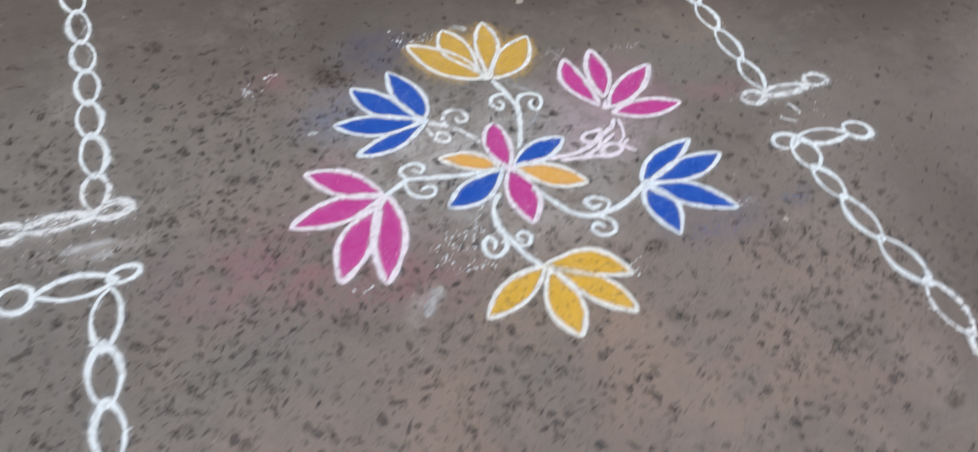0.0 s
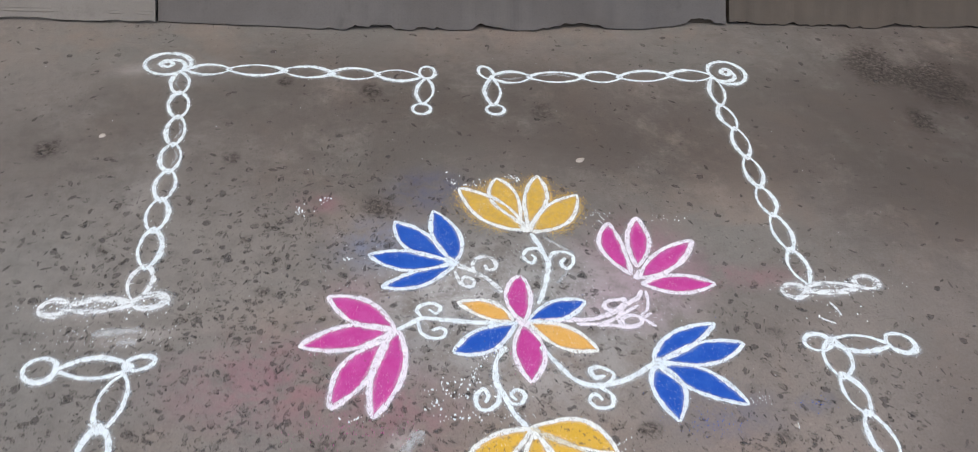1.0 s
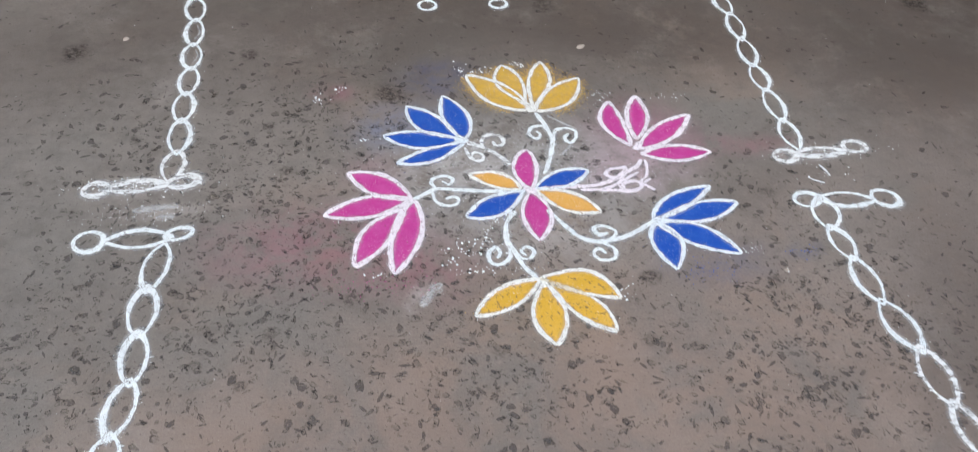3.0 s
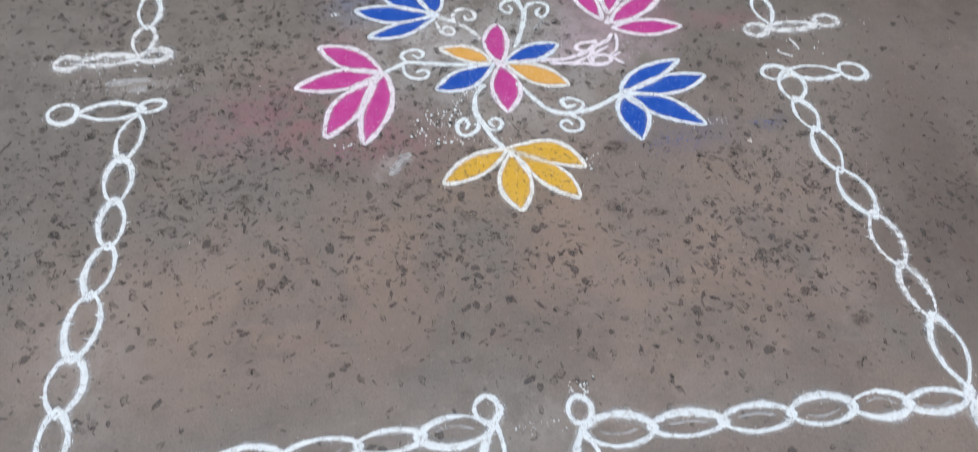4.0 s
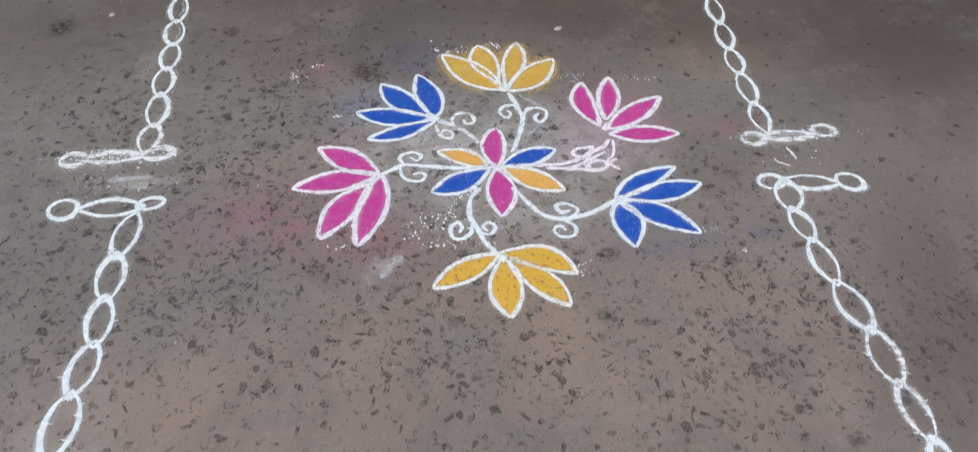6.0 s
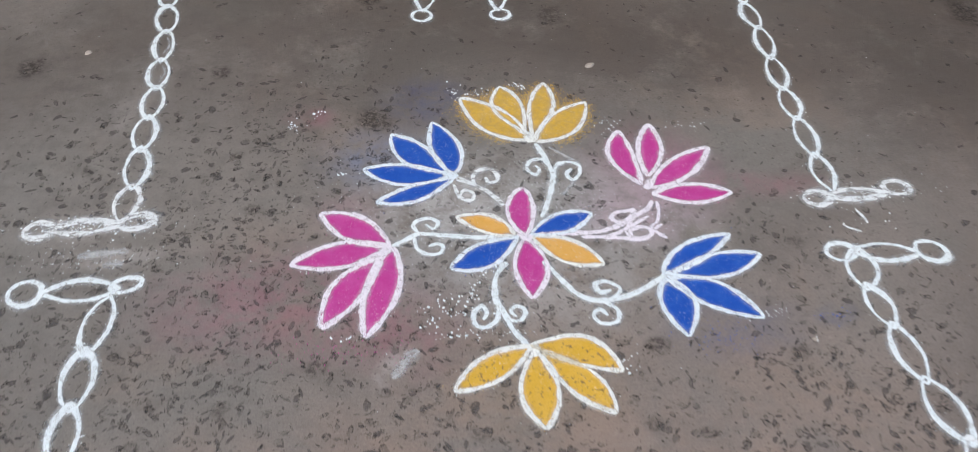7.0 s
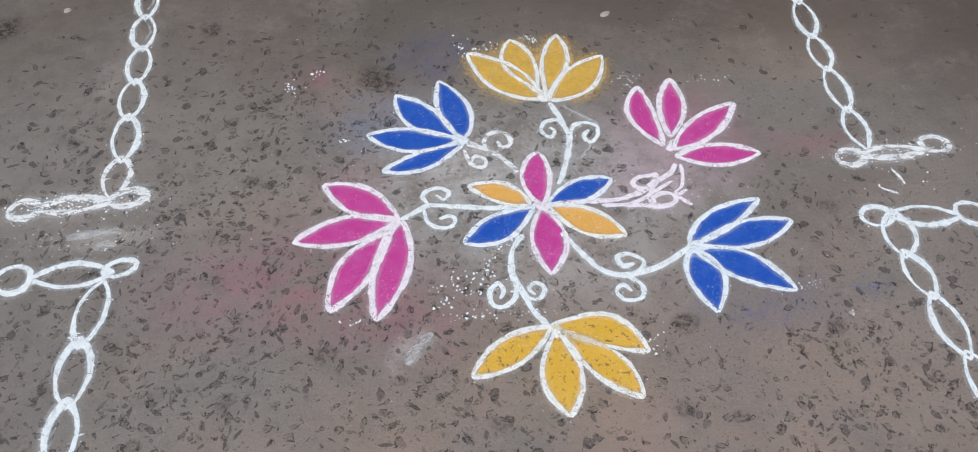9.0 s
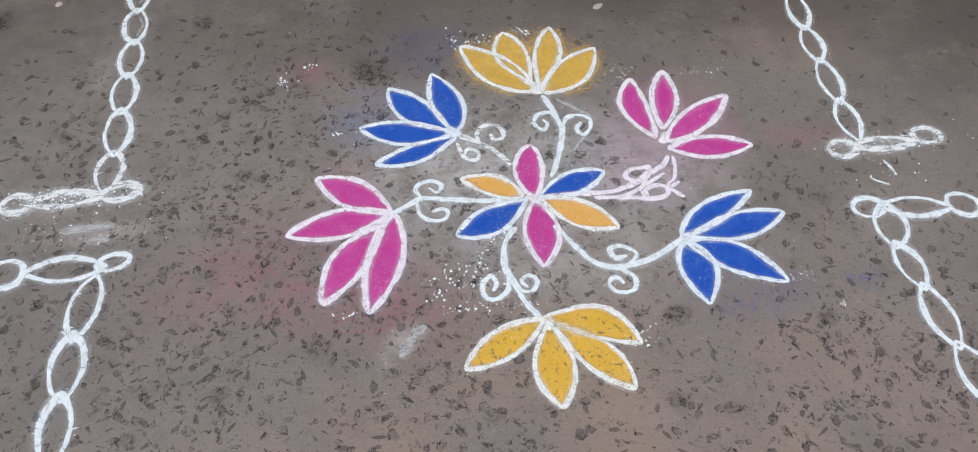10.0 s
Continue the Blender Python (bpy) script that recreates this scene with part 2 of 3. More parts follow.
    return s.colour(c).bump(s.noise(90, 5, 0.7), 0.3, 0.0015).mat


def stain_material():
    """Dirt soaked into the concrete, ragged towards its rim."""
    s = Shader("soaked_dirt", 0.75, 0.25)
    c = s.mix(s.ramp(s.noise(140, 4, 0.7), 0.35, 0.7), (0.052, 0.044, 0.040), (0.105, 0.090, 0.080))
    s.colour(c).bump(s.noise(300, 3, 0.7), 0.4, 0.0008)
    spread = s.ramp(s.noise(95, 6, 0.8, 0.6, shift=(6, 6, 0)), 0.40, 0.58, 0.12, 1.35)
    return fade_out(s, s.math("MULTIPLY", s.math("MULTIPLY", s.ramp(rim_distance(s), 1.0, 0.35), spread), s.ramp(s.node("ShaderNodeObjectInfo").outputs["Random"], 0.0, 1.0, 0.26, 0.52)))


GROUND, STAIN = ground_material(), stain_material()
CHIP, CHIP_MANY = chip_material("dark_chip", True), chip_material("dark_chips", False)
WHITE = chalk_material("white_chalk", (0.79, 0.885, 0.92), (0.62, 0.69, 0.71), -0.05, gap=0.40)
FAINT = chalk_material("thin_chalk", (0.78, 0.84, 0.86), (0.54, 0.54, 0.54), 0.09, (0.6, 1.3, 1), gap=0.60)
GHOST = chalk_material("wiped_chalk", (0.74, 0.79, 0.81), (0.44, 0.43, 0.42), 0.30, (0.5, 1.5, 1), full=0.5, gap=0.55, halo=0.40)
BLUISH = chalk_material("blue_dusted_chalk", (0.76, 0.87, 0.94), (0.48, 0.60, 0.80), -0.04, halo=0.24)
GOLDEN = chalk_material("yellow_dusted_chalk", (0.83, 0.88, 0.86), (0.76, 0.68, 0.48), -0.02, halo=0.24)
ROSY = chalk_material("pink_dusted_chalk", (0.85, 0.83, 0.91), (0.72, 0.54, 0.66), -0.02, halo=0.24)
GOLDEN_WORN = chalk_material("rubbed_yellow_chalk", (0.78, 0.76, 0.62), (0.52, 0.44, 0.26), 0.18, full=0.85, gap=0.55, halo=0.20)
YELLOW = pigment_material("yellow_pigment", (0.70, 0.43, 0.050), (0.74, 0.50, 0.12), 0.0)
YELLOW_THIN = pigment_material("thin_yellow_pigment", (0.67, 0.43, 0.06), (0.72, 0.49, 0.13), 0.0, 0.45)
YELLOW_SPECKLED = pigment_material("speckled_yellow_pigment", (0.68, 0.425, 0.055), (0.73, 0.48, 0.12), 0.11)
ORANGE = pigment_material("pale_orange_pigment", (0.73, 0.41, 0.095), (0.76, 0.48, 0.19), 0.04)
BLUE = pigment_material("blue_pigment", (0.018, 0.090, 0.46), (0.04, 0.14, 0.53), 0.0)
PINK = pigment_material("pink_pigment", (0.51, 0.055, 0.29), (0.58, 0.13, 0.40), 0.0)
GRANITE = slab_material("grey_granite", (0.078, 0.072, 0.069), (0.096, 0.091, 0.089))
GRANITE_PALE = slab_material("pale_granite", (0.150, 0.140, 0.126), (0.18, 0.168, 0.152))
MUD = slab_material("brown_plaster", (0.076, 0.062, 0.048), (0.060, 0.051, 0.041))
BLOCKER_BUFF = slab_material("sky_blocker_buff", (0.20, 0.18, 0.16), (0.15, 0.135, 0.12))


# ---- building helpers ----
def part(name, bm, material, parent=None, label=""):
    """One mesh object out of a bmesh, under a thing or a part."""
    me = bpy.data.meshes.new(name)
    bm.to_mesh(me)
    bm.free()
    me.materials.append(material)
    ob = new(name, me)
    ob.parent = parent
    return tagged(ob, label)


def thing(name, label, category, group="", kind=""):
    return tagged(new(name), label, category, group, kind)


def wobble(x, y, scale, seed):
    return noise.noise(Vector((x * scale, y * scale, seed * 7.31)))


def smooth_path(knots, closed=False, step=0.0022):
    """Points every few millimetres on a smooth curve through the knots."""
    k = [Vector((*p, 0)) for p in knots]
    n = len(k)
    out = []
    for i in range(n if closed else n - 1):
        if closed:
            a, b, c, d = k[i - 1], k[i], k[(i + 1) % n], k[(i + 2) % n]
        else:
            a, b, c, d = k[max(i - 1, 0)], k[i], k[i + 1], k[min(i + 2, n - 1)]
        m = max(2, int((c - b).length / step))
        for j in range(m):
            t = j / m
            out.append(0.5 * ((2 * b) + (c - a) * t + (2 * a - 5 * b + 4 * c - d) * t * t + (3 * b - a - 3 * c + d) * t ** 3))
    if not closed:
        out.append(k[-1])
    return out


GRAINS = {"white": [], "yellow": [], "pink": [], "blue": []}
dice = random.Random(7)


def dust(tone, place, spread, size):
    r = spread * dice.expovariate(1.0)
    a = dice.uniform(0, math.tau)
    GRAINS[tone].append((place.x + r * math.cos(a), place.y + r * math.sin(a), size * dice.uniform(0.5, 1.5)))


def stroke(bm, path, half, closed=False, high=0.0016, rough=0.22, seed=0, grains=0.30, lift=0.0, rubbed=0.0, press=0.0):
    """A ridge of poured powder along a path: ragged edges, rounded top, loose grains beside it."""
    n = len(path)
    rows = []
    layer = bm.loops.layers.uv.get("across") or bm.loops.layers.uv.new("across")
    steps = (-1, -0.6, -0.25, 0.25, 0.6, 1)
    for i, p in enumerate(path):
        q, r = (path[(i + 1) % n], path[i - 1]) if closed else (path[min(i + 1, n - 1)], path[max(i - 1, 0)])
        d = (q - r).normalized()
        side = Vector((-d.y, d.x, 0))
        taper = 1.0 if closed else min(1.0, 0.55 + 0.12 * min(i, n - 1 - i))
        body = 2.85 * half * taper * (1 + press * math.sin(math.tau * i / n + seed)) * (1 + 0.46 * wobble(p.x, p.y, 30, seed) + 0.22 * wobble(p.x, p.y, 120, seed))
        sway = 0.0009 * wobble(p.x, p.y, 60, seed + 9)
        row = []
        for across in steps:
            w = body * across + sway
            if abs(across) == 1:
                w *= 1 + 0.5 * rough * (1.4 * wobble(p.x, p.y, 330, seed + across) + dice.uniform(-0.5, 0.5))
            z = lift + high * {1: 0.10, 0.6: 0.55, 0.25: 1.0}[abs(across)] * (1 + 0.3 * wobble(p.x, p.y, 210, seed + 3 + across))
            row.append(bm.verts.new((p.x + side.x * w, p.y + side.y * w, max(z, 0.0006))))
        rows.append(row)
        if dice.random() < grains:
            s = dice.choice((-1, 1)) * body * dice.uniform(0.25, 0.7)
            dust("white", Vector((p.x + side.x * s, p.y + side.y * s, 0)), 0.0024, 0.0007)
        if len(rows) > 1 and dice.random() < rubbed:
            # a short streak where a foot or the broom dragged the powder sideways
            reach, rise = dice.choice((-1, 1)) * dice.uniform(0.006, 0.013), dice.uniform(-0.3, 0.3)
            j = 3 if side.x * reach > 0 else 2
            drag = [rows[-2][j], row[j]]
            for k, wide, z in ((0.5, 0.0010, 0.0012), (1.0, 0.0004, 0.0008)):
                for q in (-1, 1):
                    drag.append(bm.verts.new((p.x + reach * k, p.y + rise * reach * k + q * wide, lift + z)))
            for q in (0, 2):
                f = bm.faces.new((drag[q], drag[q + 1], drag[q + 3], drag[q + 2]))
                for loop, far in zip(f.loops, (0.10, 0.10, 0.20, 0.20) if q == 0 else (0.20, 0.20, 0.40, 0.40)):
                    loop[layer].uv = (0, far)
    for i in range(n if closed else n - 1):
        a, b = rows[i], rows[(i + 1) % n]
        for j in range(5):
            f = bm.faces.new((a[j], a[j + 1], b[j + 1], b[j]))
            for loop, k in zip(f.loops, (j, j + 1, j + 1, j)):
                loop[layer].uv = (i * 0.0022, abs(steps[k]))


def side_bulge(s, peak, blunt=0.85):
    """0 at both ends, 1 at the peak."""
    k = math.log(0.5) / math.log(peak)
    return math.sin(math.pi * s ** k) ** blunt


def petal(parent, pigment, x, y, turn, length, left, right, peak, chalk, seed, tone, half=0.0040, blunt=0.85, bare_left=0, bare_right=0, rubbed=0.0):
    """A pointed petal of coloured powder with a chalk outline, from its base along a direction."""
    ux, uy = math.cos(radians(turn)), math.sin(radians(turn))
    bm = bmesh.new()
    n = 40
    lift = 0.0007 + 0.00005 * (seed % 7)
    rows = []
    for i in range(n + 1):
        s = i / n
        b = side_bulge(s, peak, blunt) if 0 < s < 1 else 0.0
        row = []
        for across in (left, left * 0.5, 0, right * 0.5, right):
            o = across * b * (1 + 0.03 * wobble(s * 9, across, 6, seed))
            px, py = x + ux * s * length - uy * o, y + uy * s * length + ux * o
            row.append(bm.verts.new((px, py, lift + 0.0001 * wobble(px, py, 240, seed))))
        rows.append(row)
    for a, b in zip(rows, rows[1:]):
        for j in range(4):
            bm.faces.new((a[j], b[j], b[j + 1], a[j + 1]))
    bmesh.ops.remove_doubles(bm, verts=bm.verts, dist=0.00005)
    leaf = part("petal", bm, pigment, parent)
    for side, bare in ((left, bare_left), (right, bare_right)):
        knots = []
        for i in range(15):
            s = i / 14
            o = side * (side_bulge(s, peak, blunt) if 0 < s < 1 else 0)
            knots.append((x + ux * s * length - uy * o, y + uy * s * length + ux * o))
        for some, matter in ((knots[: bare + 1], GOLDEN_WORN), (knots[bare:], chalk)):
            if len(some) > 2:
                bm = bmesh.new()
                stroke(bm, smooth_path(some), half, seed=seed + (side > 0), grains=0.55, lift=0.0004, rubbed=rubbed)
                part("outline", bm, matter, leaf, "rubbed yellowish chalk outline" if matter is GOLDEN_WORN else "white chalk outline")
    for _ in range(70):
        s, o = dice.random(), dice.choice((left, right))
        w = side_bulge(min(max(s, 0.02), 0.98), peak) * o * 1.1
        dust(tone, Vector((x + ux * s * length - uy * w, y + uy * s * length + ux * w, 0)), 0.004, 0.0007)
    return leaf


def drawn(name, knots, half, material, parent, closed=False, seed=0, grains=0.3, label="", rubbed=0.0, press=0.0):
    bm = bmesh.new()
    stroke(bm, smooth_path(knots, closed), half, closed, seed=seed, grains=grains, rubbed=rubbed, press=press)
    return part(name, bm, material, parent, label)


def ring_knots(x, y, rx, ry, turn=0.0, n=12):
    c, s = math.cos(radians(turn)), math.sin(radians(turn))
    return [(x + c * rx * math.cos(a) - s * ry * math.sin(a), y + s * rx * math.cos(a) + c * ry * math.sin(a)) for a in [math.tau * i / n for i in range(n)]]


def link_knots(x, y, length, turn, half, seed, round_end=0.75):
    """A lens-shaped loop of a chain, from joint to joint."""
    ux, uy = math.cos(radians(turn)), math.sin(radians(turn))
    r = random.Random(seed)
    l, q, over = half * r.uniform(0.9, 1.12), half * r.uniform(0.9, 1.12), 0.004
    out = []
    for sign, span in ((l, range(0, 9)), (-q, range(8, -1, -1))):
        for i in span:
            s = i / 8
            o = sign * (math.sin(math.pi * s) ** round_end if 0 < i < 8 else 0.10)
            d = -over + s * (length + 2 * over)
            out.append((x + ux * d - uy * o, y + uy * d + ux * o))
    return out


def chain(label, joints, halves, material=None, line=0.0037, group="chain borders", worn=(), again=0.10, round_end=0.75, rubbed=0.0):
    """Loops set end to end between their joints; halves: half the width of all of them, or of each."""
    top = thing("chain_border", label, "floor drawing", group)
    for i, ((x, y), (x2, y2)) in enumerate(zip(joints, joints[1:])):
        half = halves[i] if isinstance(halves, tuple) else halves
        length, turn = math.hypot(x2 - x, y2 - y), math.degrees(math.atan2(y2 - y, x2 - x))
        mat = FAINT if i in worn else material or WHITE
        link = drawn("link", link_knots(x, y, length, turn, half, round(1000 * x) + i, round_end), line, mat, top, True, seed=i + int(abs(x) * 50), grains=0.7, rubbed=0.10 if i in worn else rubbed, press=0.30)
        if dice.random() < again:
            # the hand went over the loop a second time
            ux, uy, bow = math.cos(radians(turn)), math.sin(radians(turn)), half * dice.choice((-1, 1)) * dice.uniform(0.25, 0.6)
            drawn("second_stroke", [(x + ux * length * t - uy * bow * k, y + uy * length * t + ux * bow * k) for t, k in ((0.22, 0.4), (0.45, 1.0), (0.60, 0.8), (0.78, 0.1))],
                  0.0013, GHOST, link, seed=i, grains=0.15)
    return top


def spiral(label, x, y, rx, ry, turns, start, inner=0.14, line=0.0050, joint=None):
    """A snail-shell curl at a corner of the border, wound from the rim inwards."""
    top = thing("corner_spiral", label, "floor drawing", "corner spirals")
    knots = []
    n = int(turns * 14)
    for i in range(n + 1):
        a, t = radians(start) + math.tau * turns * i / n, turns * i / n
        k = 1.0 - 0.08 * t if t < 1.0 else max(inner, 0.92 - 0.62 * min(1.0, (t - 1.0) / 0.35) - 0.12 * max(0.0, t - 1.35))
        knots.append((x + rx * k * math.cos(a), y + ry * k * math.sin(a)))
    drawn("curl", knots, line, WHITE, top, seed=int(abs(x) * 40), grains=0.6)
    if joint:
        (jx, jy), (kx, ky) = joint
        drawn("joint_dab", [(jx, jy), ((jx + kx) / 2, (jy + ky) / 2), (kx, ky)], line * 1.5, WHITE, top, seed=3, grains=0.6)
    return top


# ---- ground, step and unseen sky blockers ----
def flat_sheet(name, material, size, label):
    bm = bmesh.new()
    bmesh.ops.create_grid(bm, x_segments=8, y_segments=8, size=size)
    ob = part(name, bm, material, None, label)
    return tagged(ob, "", "ground", "", "structure")


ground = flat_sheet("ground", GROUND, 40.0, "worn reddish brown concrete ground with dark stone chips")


def slab(label, x0, y0, x1, y1, deep, low, high, material, ragged, lip, seed):
    """A step stone between two ends of its front edge, with a ragged foot that stands clear of the ground."""
    bm = bmesh.new()
    n = max(12, int((x1 - x0) / 0.008))
    rng = random.Random(seed)
    rows = []
    for i in range(n + 1):
        t = i / n
        x, y = x0 + (x1 - x0) * t, y0 + (y1 - y0) * t - lip * 4 * t * (1 - t)
        y += 0.010 * wobble(x, 3.0, 5, seed) + 0.004 * wobble(x, 4.0, 26, seed)
        foot = low + ragged * max(0.0, 0.40 + 1.3 * wobble(x, 0.0, 9, seed) + 0.7 * wobble(x, 1.0, 40, seed) + rng.uniform(-0.15, 0.15))
        def back(z):
            return y + (z - low) * 0.92
        mid, r = (foot + high) / 2, 0.008
        rows.append([bm.verts.new(v) for v in (
            (x, y + 0.06, foot + 0.010), (x, back(foot) + 0.006, foot), (x, back(foot), foot + 0.004), (x, back(mid), mid), (x, back(high - r), high - r),
            (x, back(high) + r * 0.4, high - r * 0.3), (x, back(high) + r, high), (x, y + deep, high), (x, y + deep, foot + 0.010))])
    for a, b in zip(rows, rows[1:]):
        for j in range(len(a)):
            k = (j + 1) % len(a)
            bm.faces.new((a[j], b[j], b[k], a[k]))
    bm.faces.new(rows[0])
    bm.faces.new(list(reversed(rows[-1])))
    bmesh.ops.recalc_face_normals(bm, faces=bm.faces)
    ob = part("step_slab", bm, material, None, label)
    return tagged(ob, "", "step", "step slabs", "structure")


def bed(name, x0, y0, x1, y1, deep, high, material, label):
    """Packed mortar under a slab."""
    bm = bmesh.new()
    v = [bm.verts.new(p) for z in (-0.01, high) for p in ((x0, y0, z), (x1, y1, z), (x1, y1 + deep, z), (x0, y0 + deep, z))]
    for f in ((4, 5, 6, 7), (0, 1, 5, 4), (1, 2, 6, 5), (2, 3, 7, 6), (3, 0, 4, 7)):
        bm.faces.new([v[i] for i in f])
    bmesh.ops.bevel(bm, geom=bm.edges[:], offset=0.004, segments=1, affect="EDGES")
    return tagged(part(name, bm, material, None, label), "", "step", "", "structure")


slab("pale grey sloping step stone with a shadowed foot", -2.947, 0.949, -0.77, 0.929, 0.40, 0.004, 0.19, GRANITE_PALE, 0.003, 0, 3)
bed("step_bed", -2.945, 0.956, -0.77, 0.941, 0.3, 0.026, GRANITE_PALE, "brown mortar bed under a stone step")
slab("dark grey sloping step stone with a ragged chipped foot", -0.766, 0.941, 0.671, 0.983, 0.40, 0.001, 0.20, GRANITE, 0.011, 0.036, 5)
bed("step_bed", -0.754, 0.966, 0.659, 1.004, 0.3, 0.018, MUD, "dark mortar bed under a chipped step")
slab("brown plastered sloping step with a cracked foot", 0.682, 0.983, 3.19, 1.049, 0.36, 0.000, 0.20, MUD, 0.008, 0, 9)
bed("step_bed", 0.705, 1.028, 3.163, 1.086, 0.26, 0.02, MUD, "mortar bed under a plastered step")


def wall(name, x0, y0, x1, y1, high, material, label):
    bm = bmesh.new()
    bmesh.ops.create_cube(bm, size=1.0, matrix=Matrix.Translation(((x0 + x1) / 2, (y0 + y1) / 2, high / 2 - 0.02)) @ Matrix.Diagonal((x1 - x0, y1 - y0, high, 1)))
    return tagged(part(name, bm, material, None, label), "", "wall", "", "structure")


# out of view, added to cut sky light from beyond the step
wall("sky_blocker_north", -4.0, 1.45, 4.0, 1.70, 2.9, BLOCKER_BUFF, "plain unseen upright panel added behind the step to block sky light")
# overhead panel, never in view, placed so the far ground gets less sky
wall("sky_blocker_overhead", -4.0, 0.52, 4.0, 1.45, 0.12, BLOCKER_BUFF, "plain unseen overhead panel added to shade the ground by the step").location.z = 2.3

# ---- dark stains in the ground ----
def stain(x, y, rx, ry):
    bm = bmesh.new()
    layer = bm.loops.layers.uv.new("across")
    mid, rim = bm.verts.new((x, y, 0.0003)), []
    for i in range(18):
        a = math.tau * i / 18
        r = 1 + 0.35 * wobble(x + rx * math.cos(a), y + ry * math.sin(a), 45, 4)
        rim.append(bm.verts.new((x + rx * r * math.cos(a), y + ry * r * math.sin(a), 0.0002)))
    for i in range(18):
        f = bm.faces.new((mid, rim[i], rim[(i + 1) % 18]))
        for loop, far in zip(f.loops, (0, 1, 1)):
            loop[layer].uv = (0, far)
    return part("stain", bm, STAIN, ground, "dark dirt soaked into the concrete")


for spot in (
    (-0.443, 0.071, 0.022, 0.02), (-0.481, 0.199, 0.022, 0.02), (-0.725, 0.173, 0.023, 0.022), (-0.246, 0.279, 0.06, 0.059), (-0.537, 0.429, 0.035, 0.038),
    (-0.452, -0.291, 0.03, 0.023), (-0.327, -0.235, 0.034, 0.026), (0.167, -0.228, 0.031, 0.024), (0.133, -0.351, 0.028, 0.021), (0.376, -0.252, 0.03, 0.025), (0.434, -0.044, 0.028, 0.026),
    (-0.229, -0.28, 0.019, 0.015), (0.207, -0.369, 0.022, 0.016), (-0.26, 0.669, 0.042, 0.054), (-0.452, 0.7, 0.027, 0.035),
    (-0.89, 0.456, 0.042, 0.053), (0.121, 0.597, 0.051, 0.063), (1.03, 0.576, 0.065, 0.084), (1.147, 0.733, 0.142, 0.186), (1.011, 0.806, 0.143, 0.19),
    (0.461, -0.592, 0.026, 0.021), (0.514, -0.848, 0.03, 0.022), (-0.104, -0.351, 0.022, 0.018), (-0.557, -0.342, 0.02, 0.018), (-0.49, -0.38, 0.018, 0.016),
):
    stain(spot[0], spot[1], 0.74 * spot[2], 0.74 * spot[3])

# ---- the lotus drawing ----
LOTUSES = (
    ("blue", BLUE, BLUISH, "blue lotus of powder with four chalk-outlined petals", [
        (-0.109, 0.135, 104, 0.139, 0.022, -0.029, 0.46), (-0.119, 0.139, 134, 0.141, 0.034, -0.018, 0.55),
        (-0.114, 0.133, 172, 0.153, 0.03, -0.018, 0.54), (-0.11, 0.127, -159, 0.142, 0.024, -0.011, 0.55)]),
    ("yellow", YELLOW_THIN, GOLDEN, "yellow lotus of powder smudged beyond its chalk outline", [
        (0.028, 0.215, 134, 0.168, 0.035, -0.028, 0.47), (0.024, 0.23, 104, 0.14, 0.033, -0.021, 0.6),
        (0.036, 0.217, 76, 0.161, 0.018, -0.026, 0.58), (0.04, 0.211, 44, 0.149, 0.022, -0.035, 0.48)]),
    ("pink", PINK, ROSY, "pink lotus of powder with a smeared pale outline", [
        (0.209, 0.095, 96, 0.139, 0.036, -0.008, 0.55), (0.225, 0.115, 78, 0.136, 0.018, -0.024, 0.5),
        (0.224, 0.087, 37, 0.158, 0.022, -0.023, 0.48), (0.223, 0.073, -1, 0.139, 0.021, -0.023, 0.51)]),
    ("blue", BLUE, BLUISH, "blue lotus of powder spread wide on a curved stem", [
        (0.204, -0.097, 30, 0.148, 0.025, -0.013, 0.45), (0.213, -0.1, 12, 0.161, 0.019, -0.026, 0.55),
        (0.211, -0.109, -32, 0.151, 0.031, -0.018, 0.47), (0.205, -0.109, -84, 0.107, 0.031, -0.021, 0.42)]),
    ("pink", PINK, ROSY, "large pink lotus of powder with thick pale outlines", [
        (-0.22, -0.019, 146, 0.135, 0.024, -0.027, 0.52), (-0.22, -0.019, -169, 0.158, 0.024, -0.025, 0.51),
        (-0.235, -0.041, -124, 0.155, 0.018, -0.032, 0.5), (-0.216, -0.021, -104, 0.173, 0.028, -0.022, 0.47)]),
    ("yellow", YELLOW_SPECKLED, GOLDEN, "yellow lotus of powder speckled by the stones beneath", [
        (-0.02, -0.218, -150, 0.132, 0.021, -0.022, 0.51), (-0.014, -0.222, -90, 0.128, 0.025, -0.028, 0.55),
        (-0.01, -0.228, -47, 0.141, 0.028, -0.017, 0.58), (-0.02, -0.216, -22, 0.137, 0.040, -0.008, 0.55)]),
)
seed = 0
for tone, pigment, chalk, label, petals in LOTUSES:
    lotus = thing("lotus_drawing", label, "floor drawing", "lotus flowers round the centre")
    for row in petals:
        seed += 1
        shared = pigment is YELLOW_SPECKLED
        petal(lotus, pigment, *row, chalk, seed, tone, half=0.0043 if chalk is ROSY else 0.0036,
              bare_left=7 if shared and row[2] == -47 else 0, bare_right=8 if shared and row[2] == -22 else 0)
    bx, by = sum(r[0] for r in petals) / 4, sum(r[1] for r in petals) / 4
